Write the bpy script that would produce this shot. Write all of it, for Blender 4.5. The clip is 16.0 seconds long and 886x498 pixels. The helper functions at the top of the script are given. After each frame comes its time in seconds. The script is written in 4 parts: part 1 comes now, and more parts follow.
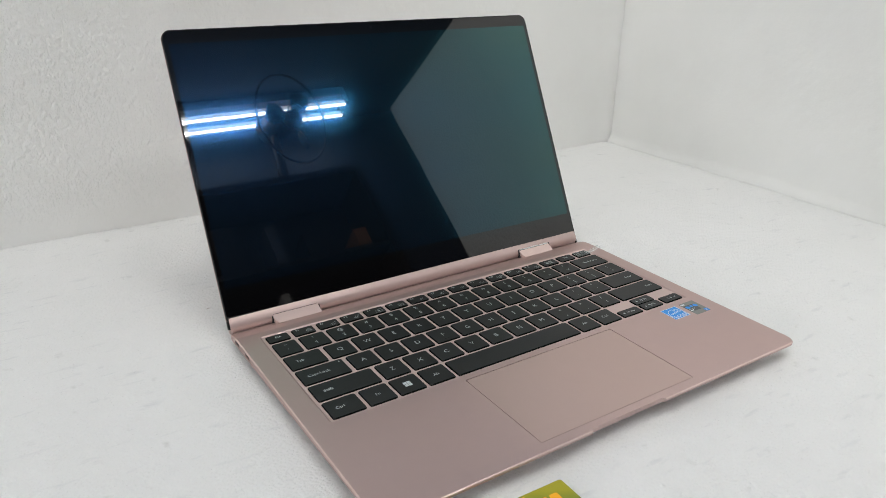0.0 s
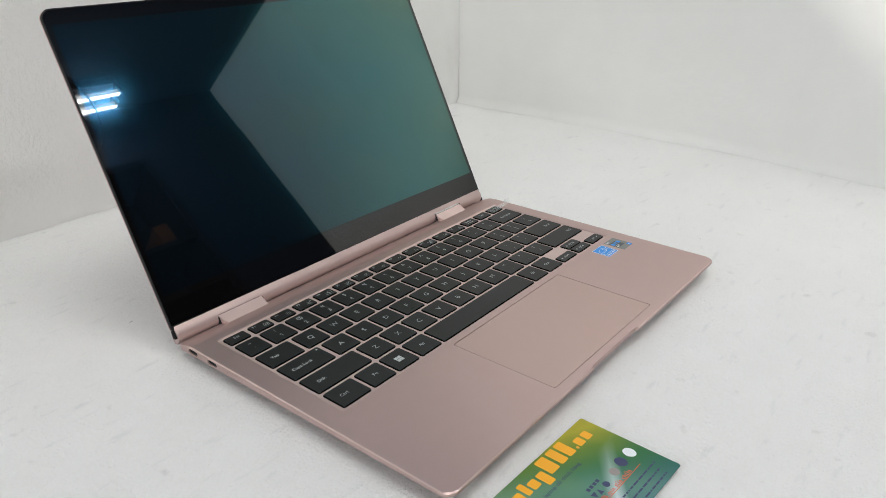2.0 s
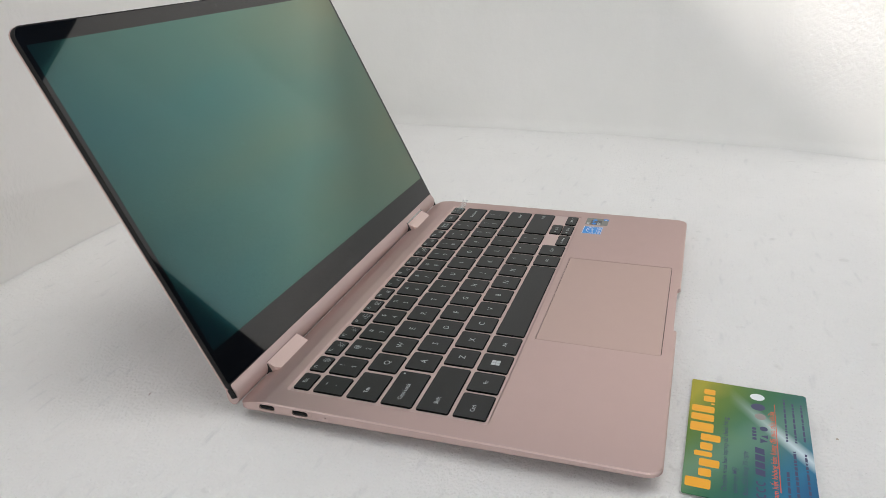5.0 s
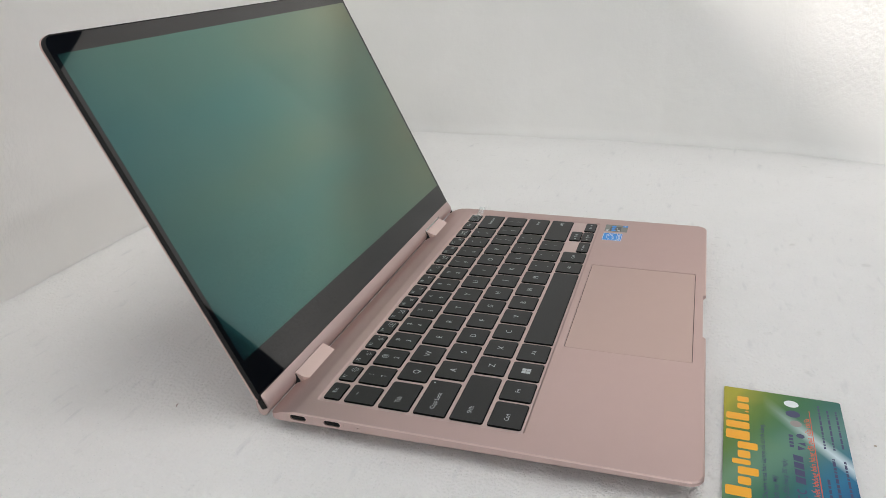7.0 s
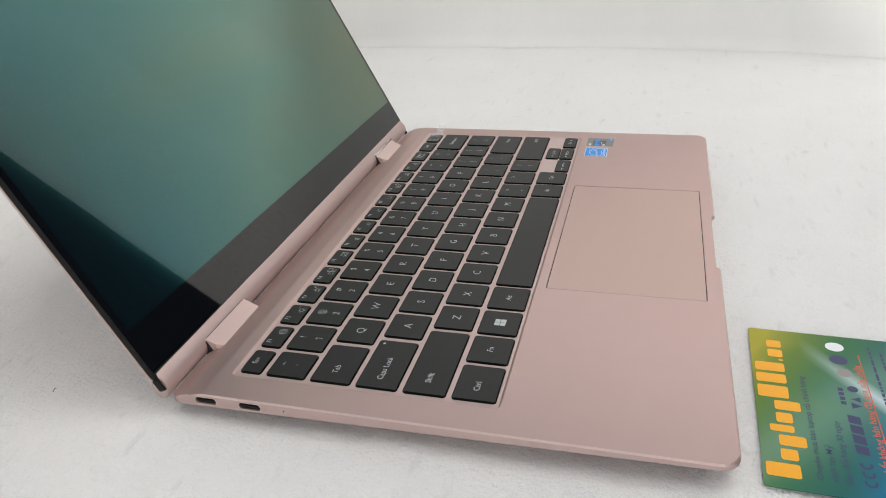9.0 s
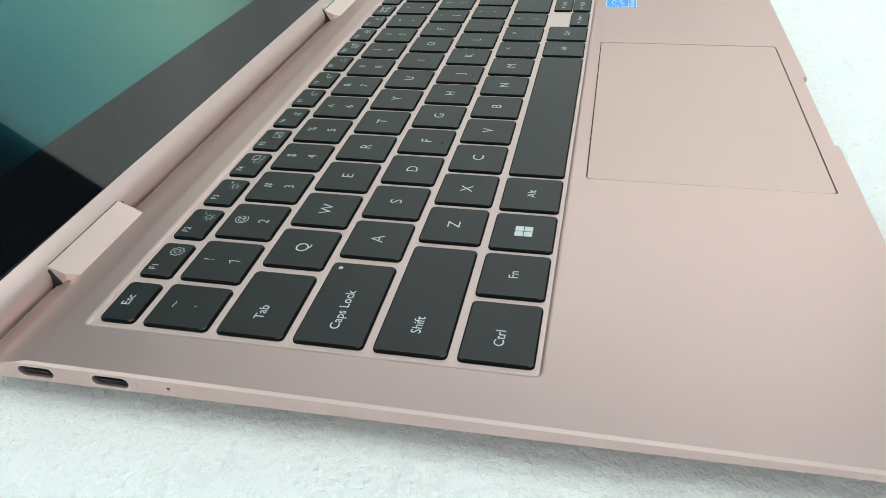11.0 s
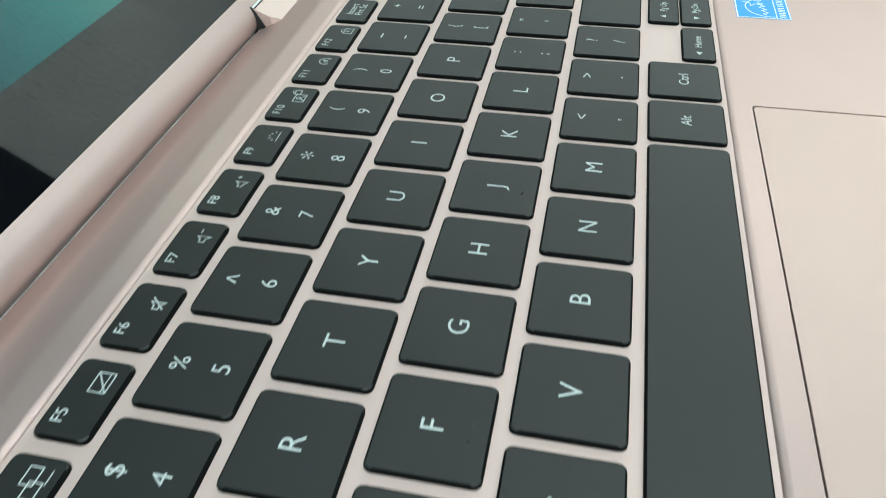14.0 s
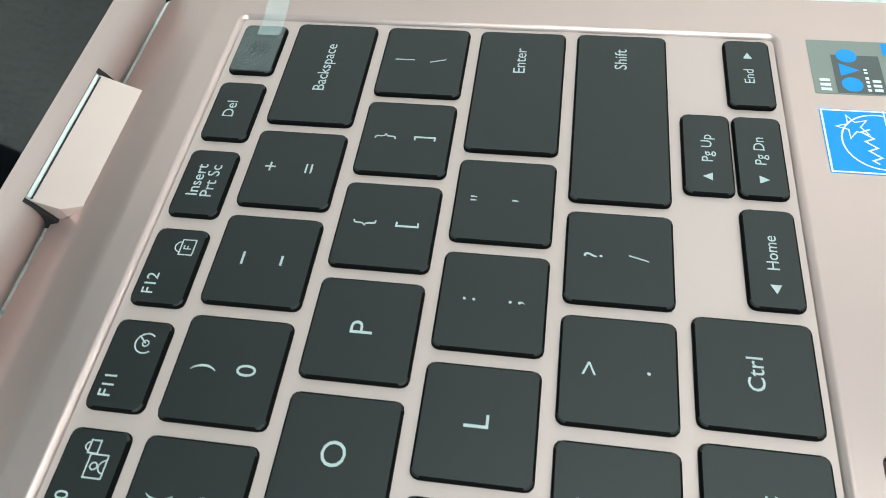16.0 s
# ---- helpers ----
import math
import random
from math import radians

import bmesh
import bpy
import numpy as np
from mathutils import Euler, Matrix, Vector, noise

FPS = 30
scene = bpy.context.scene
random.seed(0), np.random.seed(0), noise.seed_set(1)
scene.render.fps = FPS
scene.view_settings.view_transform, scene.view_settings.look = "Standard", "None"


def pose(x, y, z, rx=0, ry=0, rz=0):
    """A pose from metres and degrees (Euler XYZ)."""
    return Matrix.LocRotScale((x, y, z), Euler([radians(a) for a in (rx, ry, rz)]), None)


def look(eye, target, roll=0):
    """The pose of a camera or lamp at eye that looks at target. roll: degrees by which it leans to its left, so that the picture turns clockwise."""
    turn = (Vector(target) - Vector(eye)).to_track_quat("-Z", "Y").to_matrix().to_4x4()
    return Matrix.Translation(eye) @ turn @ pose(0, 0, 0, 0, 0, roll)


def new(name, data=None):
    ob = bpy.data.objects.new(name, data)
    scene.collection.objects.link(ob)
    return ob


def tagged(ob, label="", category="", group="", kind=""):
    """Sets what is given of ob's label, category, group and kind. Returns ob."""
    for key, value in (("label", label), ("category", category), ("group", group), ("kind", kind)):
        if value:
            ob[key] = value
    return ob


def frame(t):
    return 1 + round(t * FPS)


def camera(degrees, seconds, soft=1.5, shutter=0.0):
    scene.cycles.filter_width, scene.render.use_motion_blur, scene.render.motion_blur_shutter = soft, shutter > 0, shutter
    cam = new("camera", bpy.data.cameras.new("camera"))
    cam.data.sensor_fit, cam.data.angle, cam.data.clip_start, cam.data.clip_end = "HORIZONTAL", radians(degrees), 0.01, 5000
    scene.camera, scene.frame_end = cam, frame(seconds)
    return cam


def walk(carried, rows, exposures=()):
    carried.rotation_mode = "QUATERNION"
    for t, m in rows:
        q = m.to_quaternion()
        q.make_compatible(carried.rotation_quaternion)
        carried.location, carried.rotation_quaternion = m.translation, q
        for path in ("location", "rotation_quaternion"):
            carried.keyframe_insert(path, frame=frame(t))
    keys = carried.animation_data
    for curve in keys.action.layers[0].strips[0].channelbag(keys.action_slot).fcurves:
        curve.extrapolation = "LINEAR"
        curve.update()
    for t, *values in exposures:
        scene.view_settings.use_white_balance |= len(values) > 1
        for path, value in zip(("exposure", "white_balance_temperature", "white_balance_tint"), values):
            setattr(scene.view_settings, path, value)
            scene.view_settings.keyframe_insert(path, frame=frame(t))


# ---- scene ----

EXPOSURES = [(0.0, 0.09, 6420, 9), (3.0, 0.07, 6450, 10), (5.0, -0.02, 6500, 11), (7.5, -0.04, 6530, 11), (9.0, 0.14, 6550, 11), (9.5, 0.18, 6550, 11), (11.8, 0.80, 5780, -11), (13.5, 0.86, 5780, -11), (15.0, 0.63, 5780, -11), (16.0, 0.63, 5780, -11)]
cam = camera(61.60, 16.0, soft=0.8, shutter=0.25)
walk(cam, [
    (0.0, look((-0.1157, -0.2233, 0.2477), (0.0359, 0.0078, 0.1310), 0.67)),
    (0.5, look((-0.1266, -0.2107, 0.2453), (0.0358, 0.0130, 0.1286), 0.54)),
    (1.0, look((-0.1439, -0.2001, 0.2476), (0.0348, 0.0095, 0.1285), 0.27)),
    (1.5, look((-0.1679, -0.1790, 0.2454), (0.0286, 0.0113, 0.1222), -0.08)),
    (2.0, look((-0.1898, -0.1512, 0.2402), (0.0214, 0.0208, 0.1145), -0.25)),
    (2.5, look((-0.1959, -0.1259, 0.2379), (0.0230, 0.0328, 0.1079), -0.71)),
    (3.0, look((-0.2155, -0.0969, 0.2372), (0.0108, 0.0499, 0.1060), -1.19)),
    (3.5, look((-0.2287, -0.0671, 0.2330), (0.0078, 0.0667, 0.1058), -1.45)),
    (4.0, look((-0.2428, -0.0373, 0.2340), (0.0040, 0.0781, 0.1085), -1.87)),
    (4.5, look((-0.2530, -0.0167, 0.2276), (0.0027, 0.0802, 0.1042), -2.05)),
    (5.0, look((-0.2599, 0.0021, 0.2228), (0.0001, 0.0933, 0.1042), -1.91)),
    (7.5, look((-0.2631, 0.0193, 0.2228), (-0.0016, 0.1091, 0.1066), -2.21)),
    (8.0, look((-0.2473, 0.0162, 0.2172), (0.0115, 0.1053, 0.0944), -2.59)),
    (8.5, look((-0.2171, 0.0265, 0.1977), (0.0394, 0.1111, 0.0670), -3.31)),
    (9.0, look((-0.1852, 0.0344, 0.1837), (0.0682, 0.1121, 0.0431), -4.08)),
    (9.5, look((-0.1595, 0.0450, 0.1622), (0.0905, 0.1160, 0.0123), -4.78)),
    (11.8, look((-0.0586, 0.0866, 0.1122), (0.1752, 0.1424, -0.0673), -2.44)),
    (12.0, look((-0.0482, 0.0909, 0.1112), (0.1843, 0.1464, -0.0700), -2.51)),
    (12.5, look((-0.0258, 0.0940, 0.1094), (0.2032, 0.1481, -0.0767), -2.74)),
    (13.0, look((-0.0010, 0.0952, 0.1074), (0.2242, 0.1489, -0.0833), -2.92)),
    (13.3, look((0.0143, 0.0974, 0.1059), (0.2362, 0.1518, -0.0886), -2.87)),
    (13.5, look((0.0251, 0.1006, 0.1045), (0.2457, 0.1537, -0.0919), -2.47)),
    (14.0, look((0.0544, 0.1097, 0.0992), (0.2735, 0.1615, -0.0990), -2.04)),
    (14.5, look((0.0930, 0.1132, 0.0998), (0.3095, 0.1629, -0.1019), -2.00)),
    (15.0, look((0.1273, 0.1167, 0.0979), (0.3359, 0.1602, -0.1133), -2.31)),
    (15.5, look((0.1548, 0.1146, 0.0999), (0.3443, 0.1572, -0.1287), -4.53)),
    (16.0, look((0.1729, 0.1194, 0.1079), (0.3380, 0.1588, -0.1395), -6.56)),
], EXPOSURES)

# ---- light ----
world = bpy.data.worlds.new("room_air")
scene.world = world
world.use_nodes = True
world.node_tree.nodes["Background"].inputs[0].default_value = (0.9, 0.95, 1.0, 1)
world.node_tree.nodes["Background"].inputs[1].default_value = 0.02

DECK = 0.0115          # height of the laptop's deck over the foam


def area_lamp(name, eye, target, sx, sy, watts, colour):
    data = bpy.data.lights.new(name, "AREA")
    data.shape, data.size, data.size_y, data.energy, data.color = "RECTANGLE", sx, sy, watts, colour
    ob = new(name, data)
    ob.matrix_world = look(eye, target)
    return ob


for dy in (-0.037, 0.037):
    area_lamp("tube_lamp", (0.77, -1.80 + dy, 1.868), (0.77, -1.80 + dy, 0.0), 1.2, 0.018, 6.5, (1.0, 0.98, 0.97))
# soft fill lamp added over the booth; no such fixture is in view
area_lamp("overhead_fill_lamp", (-0.10, -0.32, 1.895), (-0.10, -0.32, 0.0), 1.5, 1.0, 20, (1.0, 0.97, 0.92))
# added light from the left to lift side wall and floor; its window is unseen
area_lamp("window_fill_lamp", (-2.27, -0.35, 0.75), (0.0, -0.35, 0.55), 1.4, 1.2, 19, (1.0, 0.985, 0.97))
area_lamp("rear_lamp", (-0.90, 2.44, 1.895), (0.30, -0.30, 0.0), 1.2, 0.10, 165, (1.0, 0.93, 0.88))



# ---- materials ----
def material(name, colour, rough=0.5, metal=0.0, spec=0.5):
    m = bpy.data.materials.new(name)
    m.use_nodes = True
    b = m.node_tree.nodes["Principled BSDF"]
    b.inputs["Base Color"].default_value = (*colour, 1)
    b.inputs["Roughness"].default_value = rough
    b.inputs["Metallic"].default_value = metal
    b.inputs["Specular IOR Level"].default_value = spec
    return m


def node(m, kind, **values):
    n = m.node_tree.nodes.new(kind)
    for key, value in values.items():
        n.inputs[key.replace("_", " ")].default_value = value
    return n


def link(m, a, b):
    m.node_tree.links.new(a, b)


def bsdf(m):
    return m.node_tree.nodes["Principled BSDF"]


def grain(m, scale, lo, hi, low_tint=0.9, bump=0.0, bump_scale=None, distance=0.001, detail=4.0):
    """Varies roughness between lo and hi, the colour a little, and adds fine relief."""
    tc = node(m, "ShaderNodeTexCoord")
    n = node(m, "ShaderNodeTexNoise", Scale=scale, Detail=detail, Roughness=0.6)
    link(m, tc.outputs["Object"], n.inputs["Vector"])
    r = node(m, "ShaderNodeMapRange", To_Min=lo, To_Max=hi)
    link(m, n.outputs["Fac"], r.inputs["Value"])
    link(m, r.outputs["Result"], bsdf(m).inputs["Roughness"])
    if low_tint < 1:
        c = bsdf(m).inputs["Base Color"].default_value
        big = node(m, "ShaderNodeTexNoise", Scale=scale * 0.13, Detail=3.0)
        link(m, tc.outputs["Object"], big.inputs["Vector"])
        mix = m.node_tree.nodes.new("ShaderNodeMix")
        mix.data_type = "RGBA"
        mix.inputs[6].default_value = (c[0] * low_tint, c[1] * low_tint, c[2] * low_tint, 1)
        mix.inputs[7].default_value = tuple(c)
        link(m, big.outputs["Fac"], mix.inputs[0])
        link(m, mix.outputs[2], bsdf(m).inputs["Base Color"])
    if bump:
        f = node(m, "ShaderNodeTexNoise", Scale=bump_scale or scale, Detail=detail)
        link(m, tc.outputs["Object"], f.inputs["Vector"])
        b = node(m, "ShaderNodeBump", Strength=bump, Distance=distance)
        link(m, f.outputs["Fac"], b.inputs["Height"])
        link(m, b.outputs["Normal"], bsdf(m).inputs["Normal"])
    return m


ROSE = grain(material("rose_anodised_aluminium", (0.59, 0.445, 0.418), 0.4, 0.72, 0.22), 900, 0.31, 0.41, 0.96, 0.04, 6000, 0.0002)
ROSE_SMOOTH = grain(material("rose_polished_aluminium", (0.69, 0.53, 0.485), 0.3, 0.4), 700, 0.28, 0.36, 0.98)
BARREL = grain(material("rose_hinge_metal", (0.52, 0.40, 0.375), 0.5, 0.5), 900, 0.44, 0.54, 0.96)
PLATE = grain(material("bright_rose_key_plate", (0.60, 0.465, 0.435), 0.5, 0.35), 900, 0.46, 0.56, 0.97)
PAD = grain(material("rose_trackpad_glass", (0.58, 0.44, 0.398), 0.4, 0.62, 0.25), 900, 0.36, 0.44, 0.97)
KEY = grain(material("black_keycap_plastic", (0.004, 0.005, 0.005), 0.5, 0, 0.62), 1500, 0.46, 0.56, 0.8, 0.06, 7000, 0.0002)
# same plastic as the caps, darkened to stand for shade between the keys
KEYSIDE = material("shade_dark_key_skirt", (0.0035, 0.004, 0.004), 0.75, 0, 0.08)
PRINT = material("pale_key_print", (0.50, 0.55, 0.55), 0.5)
DARK = material("dark_gap", (0.006, 0.006, 0.007), 0.7)
RUBBER = grain(material("dark_rubber", (0.008, 0.008, 0.008), 0.5, 0, 0.25), 600, 0.45, 0.6)
PALESTEEL = material("pale_bright_steel", (0.72, 0.78, 0.76), 0.25, 0.6)
BEZEL = material("black_glass", (0.003, 0.003, 0.0035), 0.03, 0, 0.52)
LENS = material("lens_glass", (0.01, 0.012, 0.02), 0.05, 0, 0.8)


def foam(name, colour, relief, coarse, fine_scale, lo, hi, crinkle=None):
    """Packing foam: soft clumps, fine crumbs, a slightly shiny skin that lets light in."""
    m = material(name, colour, 0.42, 0, 0.5)
    tc = node(m, "ShaderNodeTexCoord")
    cells = node(m, "ShaderNodeTexNoise", Scale=coarse, Detail=2.0)
    fine = node(m, "ShaderNodeTexNoise", Scale=fine_scale, Detail=3.0, Roughness=0.6)
    soft = node(m, "ShaderNodeTexNoise", Scale=22.0, Detail=4.0)
    dirt = node(m, "ShaderNodeTexNoise", Scale=70.0, Detail=3.0)
    for n in (cells, fine, soft, dirt):
        link(m, tc.outputs["Object"], n.inputs["Vector"])
    add = m.node_tree.nodes.new("ShaderNodeMath")
    add.operation = "MULTIPLY_ADD"
    link(m, fine.outputs["Fac"], add.inputs[0])
    add.inputs[1].default_value = 0.55
    link(m, cells.outputs["Fac"], add.inputs[2])
    b = node(m, "ShaderNodeBump", Strength=relief, Distance=0.0025)
    link(m, add.outputs[0], b.inputs["Height"])
    if crinkle is None:
        # puffy foam grains of uneven size, some with a glassy skin
        warp = node(m, "ShaderNodeVectorMath")
        warp.operation = "MULTIPLY_ADD"
        link(m, fine.outputs["Color"], warp.inputs[0])
        warp.inputs[1].default_value = (0.0022, 0.0022, 0.0022)
        link(m, tc.outputs["Object"], warp.inputs[2])
        below = b
        for size, strength, depth in ((480.0, 0.5, 0.0020), (1000.0, 0.45, 0.0010)):
            grains = node(m, "ShaderNodeTexVoronoi", Scale=size)
            grains.feature = "SMOOTH_F1"
            grains.inputs["Smoothness"].default_value = 0.4
            link(m, warp.outputs["Vector"], grains.inputs["Vector"])
            puff = node(m, "ShaderNodeBump", Strength=strength, Distance=depth)
            puff.invert = True
            link(m, grains.outputs["Distance"], puff.inputs["Height"])
            link(m, puff.outputs["Normal"], below.inputs["Normal"])
            below = puff
    if crinkle:
        # a crinkled, glinting skin over one stretch of the sheet
        axis, a0, a1, low, high, strength = crinkle
        size = node(m, "ShaderNodeMapping", Scale=(1.0, 1.0, 0.7))
        link(m, tc.outputs["Object"], size.inputs["Vector"])
        bead = node(m, "ShaderNodeTexNoise", Scale=240.0, Detail=2.0, Roughness=0.6)
        link(m, size.outputs["Vector"], bead.inputs["Vector"])
        at = node(m, "ShaderNodeSeparateXYZ")
        link(m, tc.outputs["Object"], at.inputs["Vector"])
        along = node(m, "ShaderNodeMapRange", From_Min=a0, From_Max=a1)
        link(m, at.outputs[axis], along.inputs["Value"])
        up = node(m, "ShaderNodeMapRange", From_Min=low, From_Max=high)
        link(m, at.outputs["Z"], up.inputs["Value"])
        both_ways = m.node_tree.nodes.new("ShaderNodeMath")
        both_ways.operation = "MULTIPLY"
        link(m, along.outputs["Result"], both_ways.inputs[0])
        link(m, up.outputs["Result"], both_ways.inputs[1])
        amount = m.node_tree.nodes.new("ShaderNodeMath")
        amount.operation = "MULTIPLY"
        link(m, both_ways.outputs[0], amount.inputs[0])
        amount.inputs[1].default_value = strength
        b2 = node(m, "ShaderNodeBump", Strength=1.0, Distance=0.006)
        link(m, bead.outputs["Fac"], b2.inputs["Height"])
        link(m, amount.outputs[0], bsdf(m).inputs["Coat Weight"])
        bsdf(m).inputs["Coat Roughness"].default_value = 0.10
        link(m, b2.outputs["Normal"], bsdf(m).inputs["Coat Normal"])
        low = node(m, "ShaderNodeBump", Distance=0.0026)
        link(m, amount.outputs[0], low.inputs["Strength"])
        link(m, bead.outputs["Fac"], low.inputs["Height"])
        link(m, low.outputs["Normal"], b.inputs["Normal"])
    link(m, b.outputs["Normal"], bsdf(m).inputs["Normal"])
    mix = m.node_tree.nodes.new("ShaderNodeMix")
    mix.data_type = "RGBA"
    mix.inputs[6].default_value = (colour[0] * 0.94, colour[1] * 0.945, colour[2] * 0.94, 1)
    mix.inputs[7].default_value = (*colour, 1)
    link(m, soft.outputs["Fac"], mix.inputs[0])
    speck = node(m, "ShaderNodeMapRange", From_Min=0.67 if crinkle is None else 0.98, From_Max=0.86 if crinkle is None else 1.2)
    link(m, dirt.outputs["Fac"], speck.inputs["Value"])
    mix2 = m.node_tree.nodes.new("ShaderNodeMix")
    mix2.data_type = "RGBA"
    link(m, speck.outputs["Result"], mix2.inputs[0])
    link(m, mix.outputs[2], mix2.inputs[6])
    mix2.inputs[7].default_value = (0.60, 0.60, 0.58, 1)
    # faint grey scuffs drawn out along the sheet
    long = node(m, "ShaderNodeMapping", Scale=(38.0, 150.0, 60.0))
    link(m, tc.outputs["Object"], long.inputs["Vector"])
    rub = node(m, "ShaderNodeTexNoise", Scale=1.0, Detail=3.0)
    link(m, long.outputs["Vector"], rub.inputs["Vector"])
    worn = node(m, "ShaderNodeMapRange", From_Min=0.62, From_Max=0.80, To_Min=0.0, To_Max=0.6 if crinkle is None else 0.0)
    link(m, rub.outputs["Fac"], worn.inputs["Value"])
    mix3 = m.node_tree.nodes.new("ShaderNodeMix")
    mix3.data_type = "RGBA"
    link(m, worn.outputs["Result"], mix3.inputs[0])
    link(m, mix2.outputs[2], mix3.inputs[6])
    mix3.inputs[7].default_value = (0.64, 0.65, 0.66, 1)
    link(m, mix3.outputs[2], bsdf(m).inputs["Base Color"])
    r = node(m, "ShaderNodeMapRange", To_Min=lo, To_Max=hi)
    link(m, fine.outputs["Fac"], r.inputs["Value"])
    link(m, r.outputs["Result"], bsdf(m).inputs["Roughness"])
    bsdf(m).inputs["Subsurface Weight"].default_value = 0.55
    bsdf(m).inputs["Subsurface Radius"].default_value = (1.0, 1.0, 1.0)
    bsdf(m).inputs["Subsurface Scale"].default_value = 0.017
    return m


FOAM = foam("white_packing_foam", (0.87, 0.87, 0.86), 0.16, 330.0, 900.0, 0.14, 0.55)
FOAMBACK = foam("white_foam_back_wall", (0.86, 0.86, 0.84), 0.10, 190.0, 520.0, 0.34, 0.50, ("X", 0.17, -0.02, 0.0, 0.04, 1.0))
FOAMSIDE = foam("white_foam_side_wall", (0.86, 0.86, 0.84), 0.10, 190.0, 520.0, 0.34, 0.50, ("Y", -0.04, -0.13, 0.02, 0.09, 0.9))
WALL = grain(material("blue_grey_paint", (0.03, 0.055, 0.09), 0.6), 12, 0.5, 0.7, 0.85, 0.1, 160, 0.001)
CEIL = grain(material("ceiling_paint", (0.36, 0.45, 0.56), 0.7), 10, 0.6, 0.8, 0.9)
BROWN = grain(material("dark_cabinet_wood", (0.016, 0.013, 0.012), 0.6), 30, 0.5, 0.7, 0.7)
FANBLACK = grain(material("dark_fan_plastic", (0.02, 0.022, 0.026), 0.4), 60, 0.35, 0.5, 0.8)
WHITEBOX = grain(material("white_carton", (0.6, 0.6, 0.58), 0.7), 40, 0.6, 0.8, 0.85)
ORANGEBOX = grain(material("orange_carton", (0.45, 0.16, 0.04), 0.7), 40, 0.6, 0.8, 0.85)
HOUSING = material("dull_enamel", (0.28, 0.29, 0.31), 0.5)
TUBE = bpy.data.materials.new("lit_tube")
TUBE.use_nodes = True
bsdf(TUBE).inputs["Emission Color"].default_value = (0.93, 0.97, 1.0, 1)
bsdf(TUBE).inputs["Emission Strength"].default_value = 9.0

# the display: black panel under coated glass; the coating's sheen shifts with the angle of view
SCREEN = bpy.data.materials.new("coated_display_glass")
SCREEN.use_nodes = True
nt = SCREEN.node_tree
bsdf(SCREEN).inputs["Base Color"].default_value = (0.002, 0.003, 0.004, 1)
bsdf(SCREEN).inputs["Roughness"].default_value = 0.008
bsdf(SCREEN).inputs["Specular IOR Level"].default_value = 0.34
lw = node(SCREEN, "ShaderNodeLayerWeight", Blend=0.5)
# reflection's tint and strength put into a ramp by angle of view
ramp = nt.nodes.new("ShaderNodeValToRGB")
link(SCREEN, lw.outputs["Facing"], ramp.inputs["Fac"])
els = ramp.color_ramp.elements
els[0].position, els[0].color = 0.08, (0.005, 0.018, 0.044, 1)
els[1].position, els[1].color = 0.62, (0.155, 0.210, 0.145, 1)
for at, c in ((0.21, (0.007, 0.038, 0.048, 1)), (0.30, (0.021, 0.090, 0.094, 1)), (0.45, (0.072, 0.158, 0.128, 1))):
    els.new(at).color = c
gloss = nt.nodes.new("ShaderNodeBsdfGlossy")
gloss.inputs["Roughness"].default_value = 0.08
# noise paints diagonal streaks of sheen into the reflection's tint
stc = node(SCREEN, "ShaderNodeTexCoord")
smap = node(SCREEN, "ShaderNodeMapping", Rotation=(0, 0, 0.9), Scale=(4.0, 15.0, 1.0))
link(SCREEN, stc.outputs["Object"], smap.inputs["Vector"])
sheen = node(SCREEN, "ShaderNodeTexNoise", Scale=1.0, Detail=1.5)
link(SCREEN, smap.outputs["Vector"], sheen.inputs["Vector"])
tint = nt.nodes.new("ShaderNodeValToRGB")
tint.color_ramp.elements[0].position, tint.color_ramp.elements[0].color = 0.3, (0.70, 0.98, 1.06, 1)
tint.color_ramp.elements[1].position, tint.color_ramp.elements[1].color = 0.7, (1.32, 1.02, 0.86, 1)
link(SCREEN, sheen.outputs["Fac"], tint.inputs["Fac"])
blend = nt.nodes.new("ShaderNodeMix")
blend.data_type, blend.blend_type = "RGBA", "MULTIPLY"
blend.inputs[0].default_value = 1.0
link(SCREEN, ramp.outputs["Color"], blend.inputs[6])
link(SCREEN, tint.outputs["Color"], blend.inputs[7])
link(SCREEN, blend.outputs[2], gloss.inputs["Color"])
adds = nt.nodes.new("ShaderNodeAddShader")
haze = nt.nodes.new("ShaderNodeBsdfGlossy")
haze.inputs["Roughness"].default_value = 0.30
link(SCREEN, blend.outputs[2], haze.inputs["Color"])
coat = nt.nodes.new("ShaderNodeMixShader")
coat.inputs[0].default_value = 0.13
link(SCREEN, gloss.outputs[0], coat.inputs[1])
link(SCREEN, haze.outputs[0], coat.inputs[2])
link(SCREEN, bsdf(SCREEN).outputs[0], adds.inputs[0])
link(SCREEN, coat.outputs[0], adds.inputs[1])
link(SCREEN, adds.outputs[0], nt.nodes["Material Output"].inputs["Surface"])

FILM = bpy.data.materials.new("clear_protective_film")
FILM.use_nodes = True
bsdf(FILM).inputs["Base Color"].default_value = (0.85, 0.95, 0.93, 1)
bsdf(FILM).inputs["Roughness"].default_value = 0.25
bsdf(FILM).inputs["Alpha"].default_value = 0.05
bsdf(FILM).inputs["Specular IOR Level"].default_value = 0.25
TAB = FILM.copy()
TAB.name = "doubled_clear_film"
bsdf(TAB).inputs["Alpha"].default_value = 0.15


